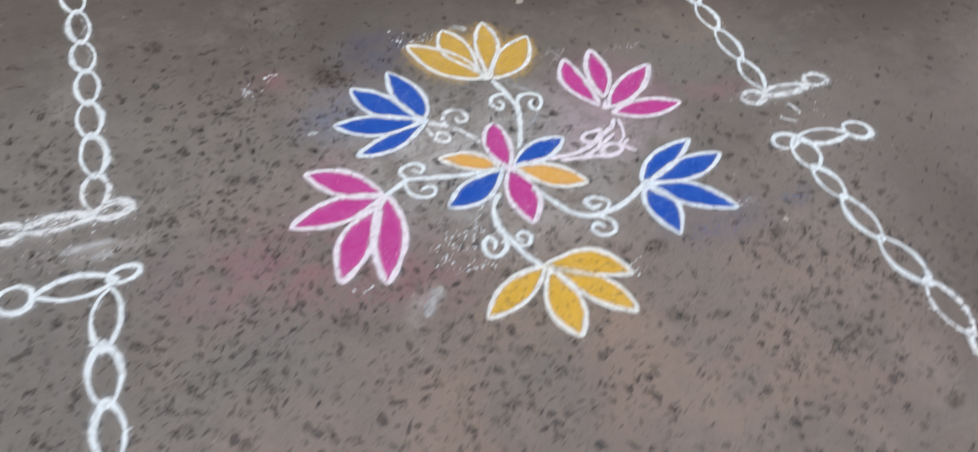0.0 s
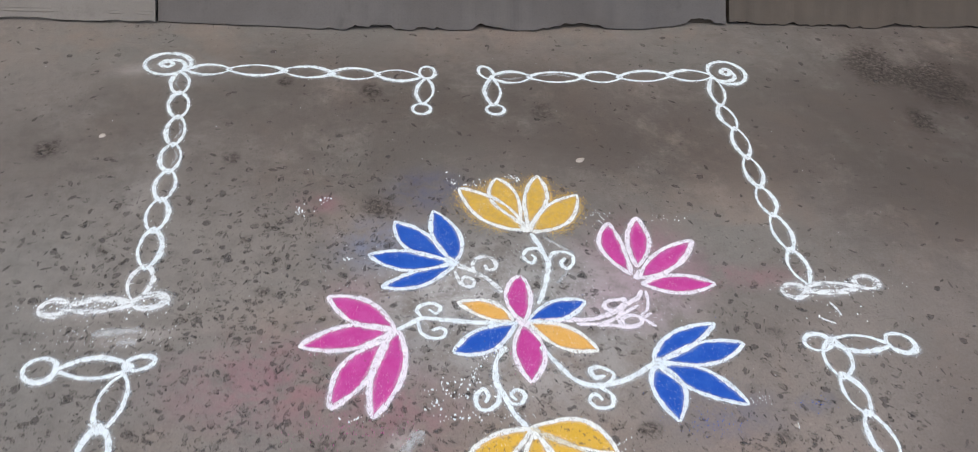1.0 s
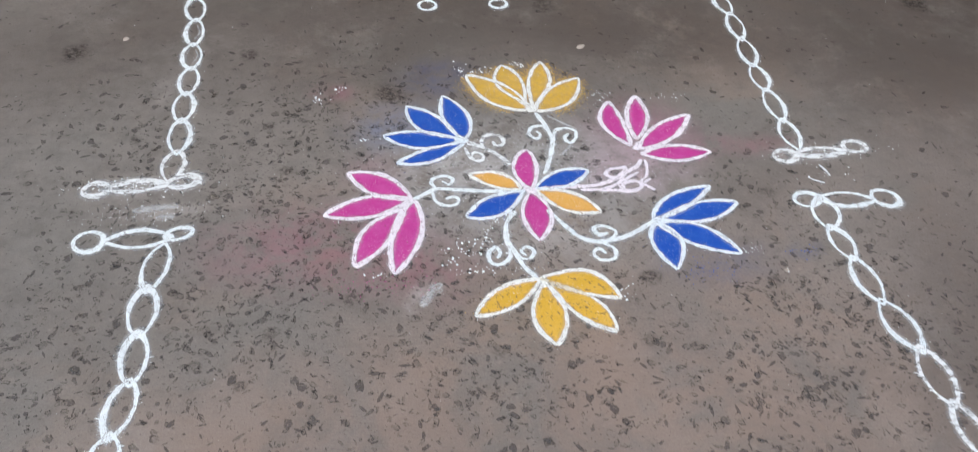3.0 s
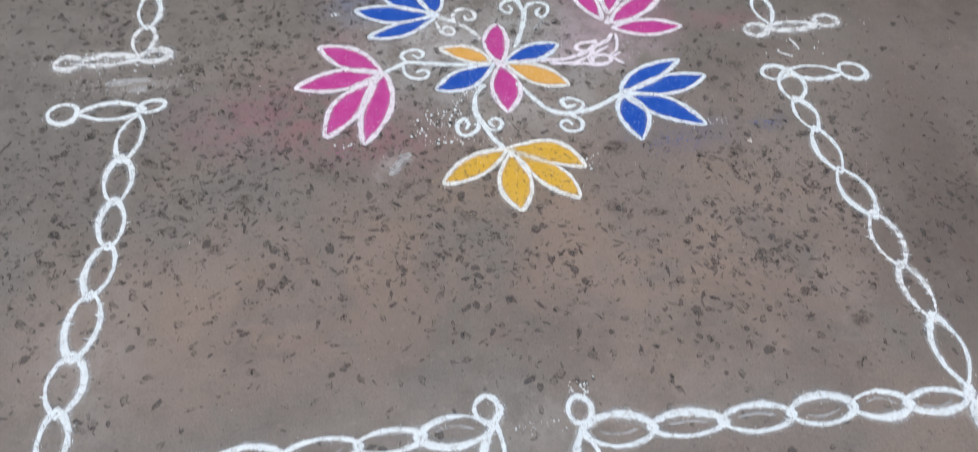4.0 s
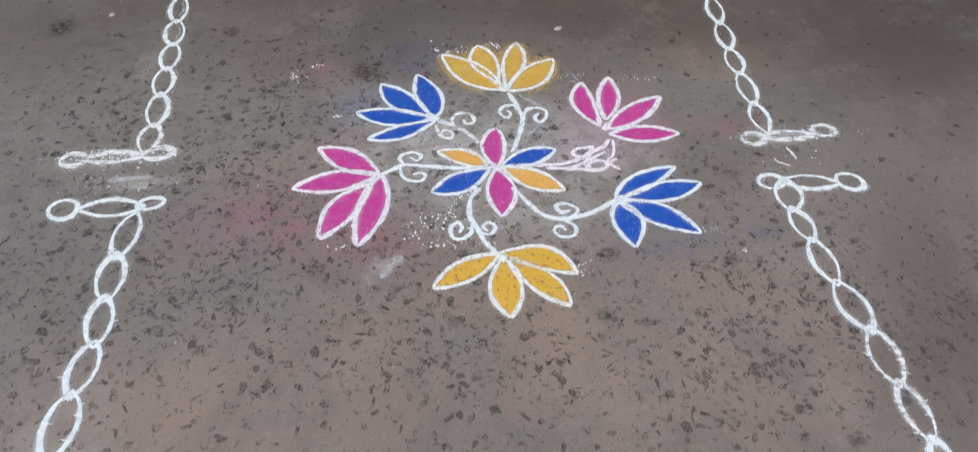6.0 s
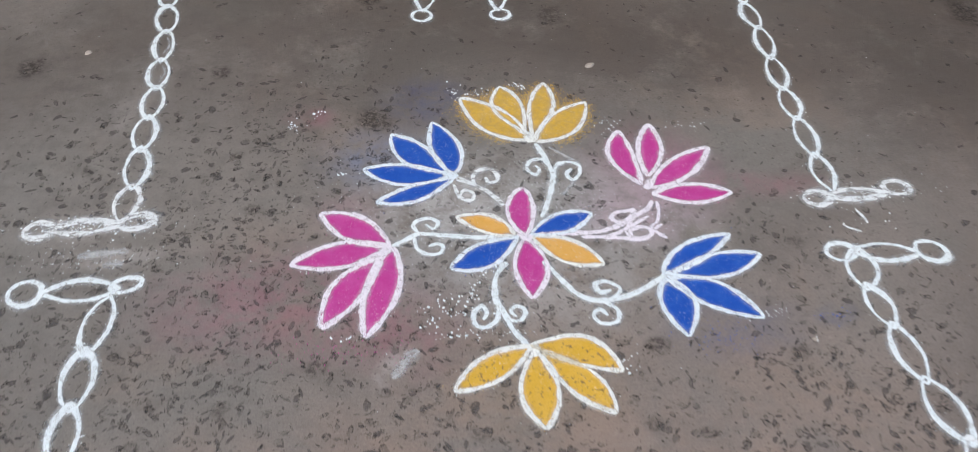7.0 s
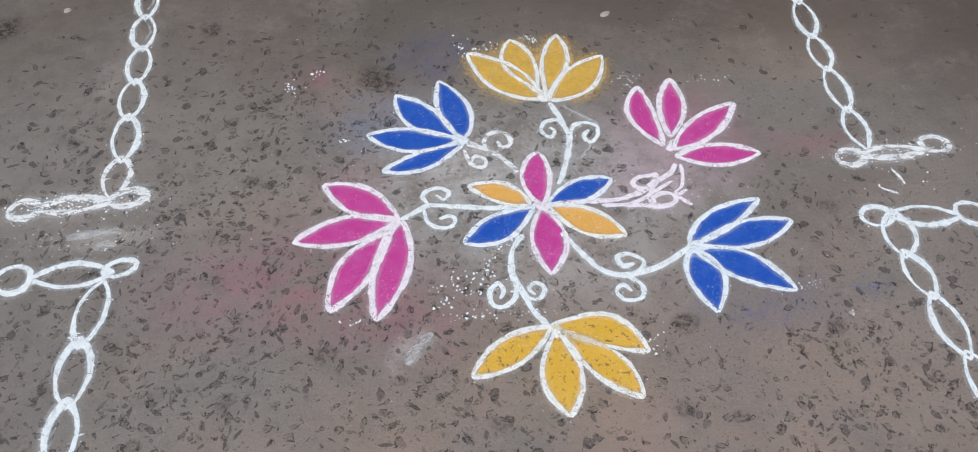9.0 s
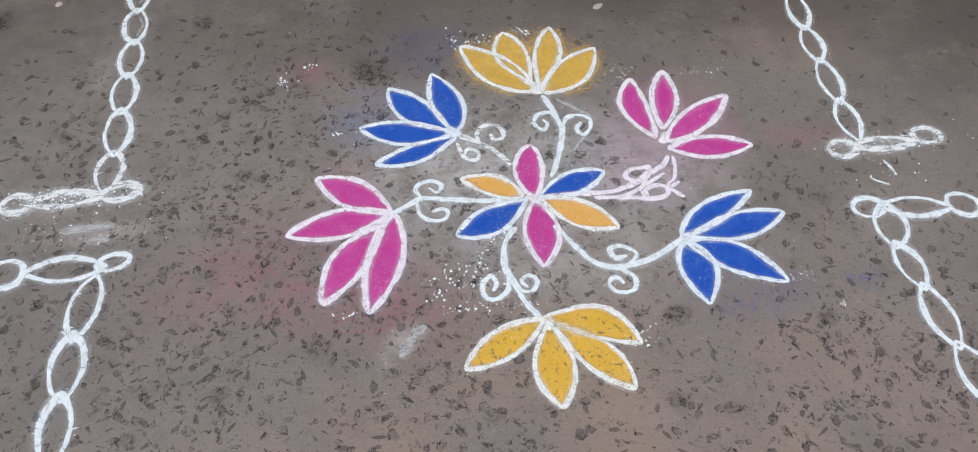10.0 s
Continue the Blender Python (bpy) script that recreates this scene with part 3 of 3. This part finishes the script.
    ax, ay = sum(math.cos(radians(r[2])) for r in petals) / 4, sum(math.sin(radians(r[2])) for r in petals) / 4
    drawn("base_dab", [(bx - ax * 0.012, by - ay * 0.012), (bx, by), (bx + ax * 0.022, by + ay * 0.022)], 0.0088, chalk, lotus, seed=seed, grains=0.8)

rosette = thing("rosette_drawing", "six-petalled flower of pink, blue and yellow powder", "floor drawing")
for pigment, chalk, tone, row in (
    (PINK, ROSY, "pink", (-0.003, -0.008, 86, 0.106, 0.028, -0.015, 0.52)), (BLUE, BLUISH, "blue", (0.005, -0.006, 21, 0.115, 0.021, -0.021, 0.53)),
    (ORANGE, GOLDEN, "yellow", (0.008, -0.012, -30, 0.123, 0.022, -0.024, 0.51)), (PINK, ROSY, "pink", (-0.004, -0.013, -91, 0.121, 0.029, -0.022, 0.5)),
    (BLUE, BLUISH, "blue", (-0.015, -0.01, -152, 0.127, 0.028, -0.019, 0.55)), (ORANGE, GOLDEN, "yellow", (-0.021, -0.007, 154, 0.102, 0.013, -0.025, 0.46)),
):
    seed += 1
    petal(rosette, pigment, *row, chalk, seed, tone, half=0.0037, blunt=0.6 if row[2] == 86 else 0.85, rubbed=0.05 if row[2] == 86 else 0.0)
drawn("base_dab", [(-0.017, -0.008), (-0.003, -0.01), (0.011, -0.01)], 0.0062, ROSY, rosette, seed=seed, grains=0.8)


# ---- stems with their tendrils ----
def stem(label, material, main, *tendrils):
    top = thing("stem_drawing", label, "floor drawing", "curling stems")
    drawn("stalk", main, 0.0044, material, top, seed=len(main), grains=0.5)
    for i, knots in enumerate(tendrils):
        drawn("tendril", knots, 0.0034, material, top, seed=i + 11, grains=0.5)
    return top


stem("white chalk stem with two rolled tendrils", WHITE,
     [(0.039, 0.206), (0.055, 0.155), (0.059, 0.119), (0.044, 0.067), (0.028, 0.03)],
     [(0.056, 0.147), (0.046, 0.165), (0.024, 0.161), (0.017, 0.143), (0.028, 0.128), (0.038, 0.14), (0.032, 0.15)],
     [(0.06, 0.123), (0.07, 0.149), (0.09, 0.156), (0.108, 0.147), (0.106, 0.126), (0.092, 0.113), (0.084, 0.127), (0.094, 0.14)])
stem("short rubbed chalk stem with two small tendrils", FAINT,
     [(-0.107, 0.127), (-0.067, 0.102), (-0.045, 0.078), (-0.032, 0.059)],
     [(-0.076, 0.106), (-0.079, 0.129), (-0.062, 0.145), (-0.041, 0.14), (-0.037, 0.12), (-0.051, 0.113), (-0.057, 0.126)],
     [(-0.112, 0.111), (-0.104, 0.082), (-0.085, 0.073), (-0.08, 0.089), (-0.095, 0.097), (-0.102, 0.086)])
stem("white chalk stem with tendrils on both sides", WHITE,
     [(-0.218, -0.02), (-0.192, -0.005), (-0.173, 0.004), (-0.126, -0.002), (-0.079, -0.008), (-0.021, -0.009)],
     [(-0.173, 0.004), (-0.183, 0.021), (-0.176, 0.032), (-0.156, 0.037), (-0.143, 0.026), (-0.151, 0.014), (-0.163, 0.023)],
     [(-0.181, -0.004), (-0.179, -0.024), (-0.166, -0.037), (-0.145, -0.038), (-0.137, -0.025), (-0.146, -0.018), (-0.16, -0.023)])
stem("smeared pinkish chalk stem with tangled tendrils", ROSY,
     [(0.017, -0.007), (0.08, -0.007), (0.117, -0.006), (0.151, 0.005), (0.178, 0.022), (0.205, 0.038), (0.22, 0.057)],
     [(0.088, -0.016), (0.124, -0.017), (0.153, -0.008), (0.185, 0.011), (0.206, 0.023)],
     [(0.166, 0.011), (0.149, 0.014), (0.143, 0.024), (0.153, 0.034), (0.172, 0.037), (0.184, 0.038), (0.178, 0.025), (0.165, 0.013)],
     [(0.16, -0.007), (0.167, -0.02), (0.186, -0.024), (0.203, -0.016), (0.2, -0.003), (0.185, 0), (0.169, -0.008), (0.171, -0.019)],
     [(0.123, -0.02), (0.151, -0.021), (0.177, -0.026), (0.195, -0.025)],
     [(0.227, 0.056), (0.225, 0.032), (0.219, 0.012), (0.206, -0.002), (0.216, -0.017), (0.227, -0.025)],
     [(0.207, -0.006), (0.225, 0.004)],
     [(0.187, 0.032), (0.174, 0.012), (0.164, -0.003)])
stem("long white chalk stem hanging in a bow", WHITE,
     [(0.018, -0.062), (0.044, -0.102), (0.066, -0.131), (0.096, -0.143), (0.144, -0.135), (0.187, -0.113), (0.205, -0.101)],
     [(0.109, -0.145), (0.125, -0.133), (0.129, -0.119), (0.108, -0.107), (0.093, -0.113), (0.099, -0.128), (0.116, -0.124)],
     [(0.1, -0.144), (0.119, -0.162), (0.114, -0.182), (0.091, -0.185), (0.081, -0.169), (0.092, -0.159), (0.103, -0.171)])
stem("white chalk stem with a pair of round tendrils", WHITE,
     [(-0.04, -0.061), (-0.058, -0.088), (-0.063, -0.126), (-0.055, -0.153), (-0.042, -0.189), (-0.024, -0.216)],
     [(-0.058, -0.137), (-0.063, -0.167), (-0.081, -0.181), (-0.096, -0.176), (-0.097, -0.155), (-0.085, -0.142), (-0.078, -0.156), (-0.085, -0.168)],
     [(-0.058, -0.142), (-0.044, -0.169), (-0.028, -0.171), (-0.021, -0.155), (-0.032, -0.146), (-0.042, -0.154), (-0.034, -0.165)])

# ---- the chain border round it ----
chain("white chalk chain along the step, ending in a knob", [(-0.665, 0.738), (-0.578, 0.743), (-0.458, 0.742), (-0.351, 0.734), (-0.247, 0.732), (-0.152, 0.724)], 0.0205)
chain("white chalk chain along the step, starting at a loop", [(0.02, 0.726), (0.108, 0.731), (0.234, 0.734), (0.328, 0.736), (0.455, 0.747), (0.558, 0.748)], 0.0214)
chain("white chalk chain of eight rounded loops", [(-0.681, 0.724), (-0.671, 0.648), (-0.66, 0.562), (-0.655, 0.47), (-0.649, 0.388), (-0.649, 0.305), (-0.648, 0.222), (-0.644, 0.132), (-0.649, 0.062)], 0.0197, worn=(7,), again=0.35, round_end=0.62)
chain("white chalk chain of seven slender loops", [(0.561, 0.736), (0.546, 0.626), (0.552, 0.537), (0.546, 0.437), (0.54, 0.339), (0.539, 0.253), (0.539, 0.153), (0.54, 0.07)], 0.0183)
chain("white chalk chain of rubbed rounded loops", [(-0.634, -0.098), (-0.648, -0.189), (-0.648, -0.277), (-0.646, -0.362), (-0.659, -0.446), (-0.668, -0.546), (-0.674, -0.627), (-0.673, -0.711)], (0.0198, 0.019, 0.0183, 0.0197, 0.0222, 0.0229, 0.0196), round_end=0.62, rubbed=0.07, again=0.3)
chain("white chalk chain of slender loops over stone chips", [(0.53, -0.067), (0.519, -0.141), (0.531, -0.214), (0.54, -0.309), (0.561, -0.405), (0.565, -0.504), (0.575, -0.601), (0.575, -0.705)], (0.024, 0.0183, 0.0197, 0.0218, 0.0217, 0.0213, 0.0231), worn=(4, 5))
chain("thick white chalk chain of six wide loops", [(-0.654, -0.727), (-0.564, -0.727), (-0.471, -0.72), (-0.381, -0.718), (-0.284, -0.712), (-0.201, -0.708), (-0.111, -0.703)], (0.0175, 0.0206, 0.0207, 0.0187, 0.0156, 0.02), round_end=0.6, line=0.0040)
chain("thick white chalk chain beside the opening", [(0.017, -0.723), (0.109, -0.727), (0.208, -0.728), (0.307, -0.727), (0.397, -0.725), (0.479, -0.729), (0.563, -0.73)], (0.0217, 0.0162, 0.0188, 0.0216, 0.0194, 0.0169), round_end=0.6, line=0.0040, again=0.6)


def gate_end(label, link, rings, material=None, line=0.0038):
    """A loop with a ring at one or both ends, where the border leaves a gap."""
    top = thing("gate_end_drawing", label, "floor drawing", "ends of the border at its openings")
    x, y, length, turn, half = link
    drawn("link", link_knots(x, y, length, turn, half, round(900 * y)), line, material or WHITE, top, True, seed=3, grains=0.5, rubbed=0.12 if material is FAINT else 0.0, press=0.25)
    for i, (rx, ry, a, b, tilt) in enumerate(rings):
        drawn("ring", ring_knots(rx, ry, a, b, tilt), line, material or WHITE, top, True, seed=20 + i, grains=0.6, rubbed=0.12 if material is FAINT else 0.0, press=0.20)
    return top


gate_end("white chalk loop with rings at both ends, near the step", (-0.135, 0.714, 0.092, -98, 0.0189), [(-0.132, 0.743, 0.0179, 0.0245, 0), (-0.151, 0.6, 0.02, 0.0189, 0)])
gate_end("white chalk loop with a slanting ring above it", (0.017, 0.718, 0.097, -94, 0.018), [(0.006, 0.747, 0.0161, 0.0262, 20), (0.013, 0.6, 0.02, 0.0181, 0)])
gate_end("wide white chalk loop with rings, at the near opening", (-0.103, -0.705, 0.092, -97, 0.0146), [(-0.11, -0.679, 0.0171, 0.0192, 0), (-0.112, -0.818, 0.0191, 0.0161, 0)], line=0.0040)
gate_end("white chalk loop under a round ring with crumbs", (0.014, -0.726, 0.09, -89, 0.0166), [(0.016, -0.692, 0.0161, 0.0194, 0), (0.017, -0.831, 0.0191, 0.0163, 0)], line=0.0040)
gate_end("smeared chalk loop with rings, rubbed by feet", (-0.656, 0.048, 0.095, -177, 0.0138), [(-0.622, 0.054, 0.0245, 0.0147, 10), (-0.77, 0.043, 0.0206, 0.0166, 0)], FAINT, 0.0056)
gate_end("long white chalk loop with a round ring outside", (-0.629, -0.08, 0.099, -179, 0.0201), [(-0.615, -0.073, 0.0227, 0.0131, 15), (-0.758, -0.081, 0.0237, 0.0224, 0)])
gate_end("rubbed chalk loop with two flattened rings", (0.53, 0.055, 0.097, 0, 0.012), [(0.506, 0.049, 0.0228, 0.0157, 0), (0.656, 0.067, 0.0238, 0.0157, -10)], FAINT, 0.0054)
gate_end("white chalk loop with two oval rings", (0.528, -0.07, 0.1, -5, 0.0182), [(0.504, -0.069, 0.0239, 0.0178, 0), (0.655, -0.076, 0.026, 0.0206, -25)])

spiral("white chalk spiral at a far corner by the step", -0.714, 0.761, 0.051, 0.045, 2.5, -40)
spiral("tilted white chalk spiral at a far corner", 0.603, 0.764, 0.049, 0.051, 2.5, 225)
spiral("thick white chalk spiral at a near corner", -0.717, -0.754, 0.06, 0.047, 2.4, 30, line=0.0058, joint=((-0.678, -0.704), (-0.658, -0.728)))
spiral("white chalk spiral at a near corner, half rubbed", 0.617, -0.761, 0.052, 0.045, 2.4, 140, line=0.0056, joint=((0.578, -0.71), (0.57, -0.734)))


# ---- rubbed-out strokes ----
def smear(label, half, material, *paths):
    top = thing("chalk_smear", label, "floor drawing", "rubbed-out strokes")
    for i, knots in enumerate(paths):
        drawn("streak", knots, half, material, top, seed=60 + i, grains=0.6)
    return top


smear("white chalk streak wiped by a hand", 0.0055, GHOST, [(-0.217, -0.26), (-0.205, -0.238), (-0.183, -0.214)])
smear("wiped chalk streaks in the side opening", 0.0042, GHOST, [(-0.699, -0.014), (-0.659, -0.009), (-0.624, -0.006)], [(-0.657, -0.035), (-0.643, -0.031), (-0.627, -0.033)])
smear("two short leftover chalk strokes", 0.0024, FAINT, [(0.563, 0.02), (0.57, 0.005), (0.573, -0.011)], [(0.528, -0.013), (0.541, -0.022), (0.555, -0.029)])
smear("thin wiped chalk lines beside a stem", 0.0022, GHOST, [(0.062, 0.195), (0.086, 0.175), (0.113, 0.149)], [(0.096, 0.115), (0.086, 0.099), (0.068, 0.078)])


# ---- loose crumbs and grains ----
def crumbs(name, label, spots, material, category="powder"):
    """Many small grains in one mesh: x, y and size of each."""
    verts, faces = [], []
    rng = random.Random(len(spots))
    for x, y, r in spots:
        a, n = rng.uniform(0, math.tau), len(verts)
        for k in range(4):
            b = a + math.tau * k / 4 + rng.uniform(-0.5, 0.5)
            q = r * rng.uniform(0.6, 1.25)
            verts.append((x + q * math.cos(b), y + q * math.sin(b), 0.0001))
        verts.append((x, y, r * rng.uniform(0.7, 1.2)))
        faces += [(n, n + 1, n + 4), (n + 1, n + 2, n + 4), (n + 2, n + 3, n + 4), (n + 3, n, n + 4)]
    me = bpy.data.meshes.new(name)
    me.from_pydata(verts, [], faces)
    me.materials.append(material)
    return tagged(new(name, me), label, category, "", "stuff")


def scatter(count, x, y, rx, ry, low, high, seed):
    rng = random.Random(seed)
    return [(x + rx * rng.gauss(0, 0.5), y + ry * rng.gauss(0, 0.5), low + (high - low) * rng.random() ** 2.5) for _ in range(count)]


def arc(count, x, y, r, a0, a1, low, high, seed, spread=0.004):
    rng = random.Random(seed)
    out = []
    for _ in range(count):
        a, q = radians(rng.uniform(a0, a1)), r + rng.gauss(0, spread)
        out.append((x + q * math.cos(a), y + q * math.sin(a), low + (high - low) * rng.random() ** 2))
    return out


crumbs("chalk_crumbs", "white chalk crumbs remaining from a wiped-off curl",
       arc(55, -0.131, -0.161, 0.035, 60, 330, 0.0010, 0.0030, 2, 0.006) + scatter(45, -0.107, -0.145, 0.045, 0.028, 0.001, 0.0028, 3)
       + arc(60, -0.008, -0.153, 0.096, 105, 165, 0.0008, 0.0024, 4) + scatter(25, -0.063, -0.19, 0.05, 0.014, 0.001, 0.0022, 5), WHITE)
crumbs("chalk_crumbs", "white chalk crumbs round the far yellow lotus",
       scatter(14, -0.097, 0.361, 0.017, 0.027, 0.0012, 0.0028, 6) + scatter(26, -0.051, 0.351, 0.048, 0.016, 0.001, 0.0026, 7)
       + arc(40, 0.017, 0.355, 0.017, 0, 200, 0.001, 0.0024, 8) + scatter(20, 0.095, 0.229, 0.029, 0.011, 0.001, 0.002, 9), WHITE)
crumbs("chalk_crumbs", "white chalk crumbs scattered over the ground",
       scatter(26, -0.391, 0.274, 0.019, 0.02, 0.0010, 0.0032, 10) + scatter(10, -0.35, 0.3, 0.01, 0.018, 0.0015, 0.0032, 11)
       + scatter(8, -0.301, 0.145, 0.01, 0.004, 0.0014, 0.0034, 12) + scatter(30, 0.103, -0.256, 0.035, 0.017, 0.0008, 0.0026, 13)
       + scatter(24, 0.353, -0.18, 0.03, 0.011, 0.0008, 0.0020, 14) + scatter(5, 0.404, -0.231, 0.004, 0.003, 0.002, 0.004, 15)
       + scatter(24, 0.178, 0.251, 0.02, 0.027, 0.001, 0.0024, 16) + scatter(18, 0.32, 0.241, 0.039, 0.014, 0.0008, 0.002, 17)
       + scatter(30, 0.02, -0.661, 0.021, 0.014, 0.001, 0.003, 18) + scatter(30, -0.049, -0.709, 0.052, 0.012, 0.0006, 0.002, 19)
       + scatter(14, 0.211, -0.066, 0.08, 0.019, 0.0006, 0.0016, 20) + scatter(4, 0.612, -0.009, 0.02, 0.028, 0.0012, 0.0034, 21)
       + scatter(8, 0.543, -0.002, 0.04, 0.019, 0.0008, 0.0026, 22) + scatter(110, -0.674, -0.02, 0.118, 0.028, 0.0006, 0.0016, 23)
       + scatter(320, -0.691, 0.047, 0.118, 0.026, 0.0005, 0.0022, 26) + scatter(240, 0.58, 0.061, 0.109, 0.022, 0.0005, 0.0020, 27)
       + scatter(1500, -0.081, 0.058, 0.236, 0.129, 0.0003, 0.0010, 28) + scatter(300, 0.166, 0.009, 0.119, 0.046, 0.0003, 0.0012, 29)
       + scatter(12, -0.288, -0.188, 0.02, 0.006, 0.001, 0.003, 24) + scatter(200, -0.003, 0.085, 1.181, 0.826, 0.0004, 0.0012, 25), WHITE)
crumbs("chalk_grains", "fine white chalk grains beside the drawn lines", GRAINS["white"], WHITE)
# the far yellow lotus was filled with a loose hand
rng = random.Random(31)
for x, y, turn, length, left, right, peak in LOTUSES[1][4]:
    ux, uy = math.cos(radians(turn)), math.sin(radians(turn))
    for _ in range(2000):
        s, o = rng.uniform(0.15, 1.0), rng.choice((left, right))
        b = side_bulge(min(s, 0.97), peak) * o + math.copysign(0.004 + rng.expovariate(1 / 0.0065), o)
        s += rng.gauss(0, 0.03)
        GRAINS["yellow"].append((x + ux * s * length - uy * b, y + uy * s * length + ux * b, rng.uniform(0.0004, 0.0010)))
crumbs("yellow_grains", "yellow powder grains spilled round the lotuses", GRAINS["yellow"], YELLOW_THIN)
crumbs("pink_grains", "pink powder grains spilled round the lotuses", GRAINS["pink"] + scatter(160, -0.283, -0.207, 0.09, 0.028, 0.0005, 0.0012, 41), PINK)
crumbs("blue_grains", "blue powder grains spilled round the lotuses", GRAINS["blue"] + scatter(120, 0.258, -0.222, 0.06, 0.029, 0.0005, 0.0012, 42)
       + scatter(30, 0.453, -0.189, 0.03, 0.014, 0.0006, 0.0016, 43), BLUE)

def flake(x, y, rx, ry, high, turn, material, label):
    """A small loose stone flake lying flat."""
    rng = random.Random(round(1000 * x))
    bm = bmesh.new()
    low, top = [], []
    for i in range(9):
        a = math.tau * i / 9
        r = rng.uniform(0.8, 1.15)
        px, py = rx * r * math.cos(a), ry * r * math.sin(a)
        low.append(bm.verts.new((px, py, 0.0)))
        top.append(bm.verts.new((px * 0.72, py * 0.72, high * rng.uniform(0.8, 1.2))))
    for i in range(9):
        bm.faces.new((low[i], low[(i + 1) % 9], top[(i + 1) % 9], top[i]))
    bmesh.ops.triangle_fill(bm, edges=[e for e in bm.edges if e.verts[0] in top and e.verts[1] in top])
    bmesh.ops.recalc_face_normals(bm, faces=bm.faces)
    ob = tagged(part("stone_flake", bm, material, None, label), "", "pebble", "loose flakes")
    ob.matrix_basis = pose(x, y, 0.0003, 0, 0, turn)
    return ob


FLAKE = slab_material("pale_flake", (0.42, 0.38, 0.33), (0.50, 0.46, 0.41))
flake(0.174, 0.424, 0.011, 0.006, 0.004, 25, FLAKE, "pale buff stone flake lying on the bare concrete")
flake(0.404, -0.231, 0.0045, 0.0035, 0.003, 0, FLAKE, "tiny pale stone crumb beside the blue lotus")
flake(-0.796, 0.498, 0.007, 0.005, 0.003, 40, FLAKE, "small pale stone flake outside the chain border")

# ---- stone chips worn bare in the ground ----
def chip_mesh(seed):
    """A flat broken stone face, a little proud of the concrete."""
    rng = random.Random(seed)
    n, long = rng.randint(5, 8), rng.uniform(0.22, 0.85)
    bm = bmesh.new()
    layer = bm.loops.layers.uv.new("across")
    rim, top = [], []
    for i in range(n):
        a = math.tau * i / n + rng.uniform(-0.25, 0.25)
        r = rng.uniform(0.70, 1.20)
        x, y = r * math.cos(a), r * long * math.sin(a)
        rim.append(bm.verts.new((x, y, 0.3)))
        top.append(bm.verts.new((x * 0.6, y * 0.6, 1.0)))
    mid = bm.verts.new((0, 0, 1.1))
    for i in range(n):
        k = (i + 1) % n
        a, b = 0.5 + 0.5 * math.cos(math.tau * i / n), 0.5 + 0.5 * math.cos(math.tau * k / n)
        for corners, far in (((rim[i], rim[k], top[k], top[i]), ((a, 1), (b, 1), (b, 0.6), (a, 0.6))), ((top[i], top[k], mid), ((a, 0.6), (b, 0.6), (0.5, 0)))):
            f = bm.faces.new(corners)
            for loop, place in zip(f.loops, far):
                loop[layer].uv = place
    me = bpy.data.meshes.new("stone_chip")
    bm.to_mesh(me)
    bm.free()
    return me


CHIP_MESHES = [chip_mesh(50 + i) for i in range(14)]
for me in CHIP_MESHES:
    me.materials.append(CHIP)


def chip_field(x, y):
    """How thickly the stones show, from 0 to 1."""
    worn = 0.55 * math.exp(-((y + 0.30) / 0.26) ** 2) * (1.0 if x > -0.3 else 0.75) * (1.0 if x < 0.5 else 0.8)
    for cx, cy, rx, ry, much in ((-0.5, 0.10, 0.38, 0.26, 0.42), (0.0, 0.13, 0.4, 0.23, 0.35), (0.30, -0.46, 0.28, 0.18, 0.30), (-0.75, -0.15, 0.3, 0.3, 0.25)):
        worn += much * math.exp(-((x - cx) / rx) ** 2 - ((y - cy) / ry) ** 2)
    return min(0.58, max(0.04, worn * (0.85 + 0.8 * wobble(x, y, 4.5, 5))))


rng = random.Random(77)
big, many = 0, []
while len(many) < 19000:
    x, y = rng.uniform(-1.3, 1.3), rng.uniform(-1.1, 1.0)
    if rng.random() > chip_field(x, y):
        continue
    size = 0.0015 + 0.0096 * rng.random() ** 3.2
    if size > 0.0050 and big < 300 and -0.62 < x < 0.62 and -0.62 < y < 0.1:
        big += 1
        ob = new("stone_chip", CHIP_MESHES[rng.randrange(14)])
        ob.parent = ground
        ob.matrix_basis = Matrix.LocRotScale((x, y, 0.0), Euler((0, 0, rng.uniform(0, math.tau))), (size, size, rng.uniform(0.00025, 0.0005)))
    else:
        many.append((x, y, size, rng.uniform(0, math.tau), rng.randrange(14)))
verts, faces, far = [], [], []
for x, y, size, turn, kind in many:
    me, n, h = CHIP_MESHES[kind], len(verts), 0.0002 + 0.0003 * rng.random()
    c, s = math.cos(turn) * size, math.sin(turn) * size
    verts += [(x + c * v.co.x - s * v.co.y, y + s * v.co.x + c * v.co.y, h * v.co.z) for v in me.vertices]
    faces += [tuple(n + i for i in p.vertices) for p in me.polygons]
    far += [c for d in me.uv_layers[0].data for c in d.uv]
me = bpy.data.meshes.new("aggregate")
me.from_pydata(verts, [], faces)
me.uv_layers.new(name="across").data.foreach_set("uv", far)
me.materials.append(CHIP_MANY)
aggregate = tagged(new("aggregate", me), "small dark stone chips bared in the worn concrete", "stones", "", "stuff")
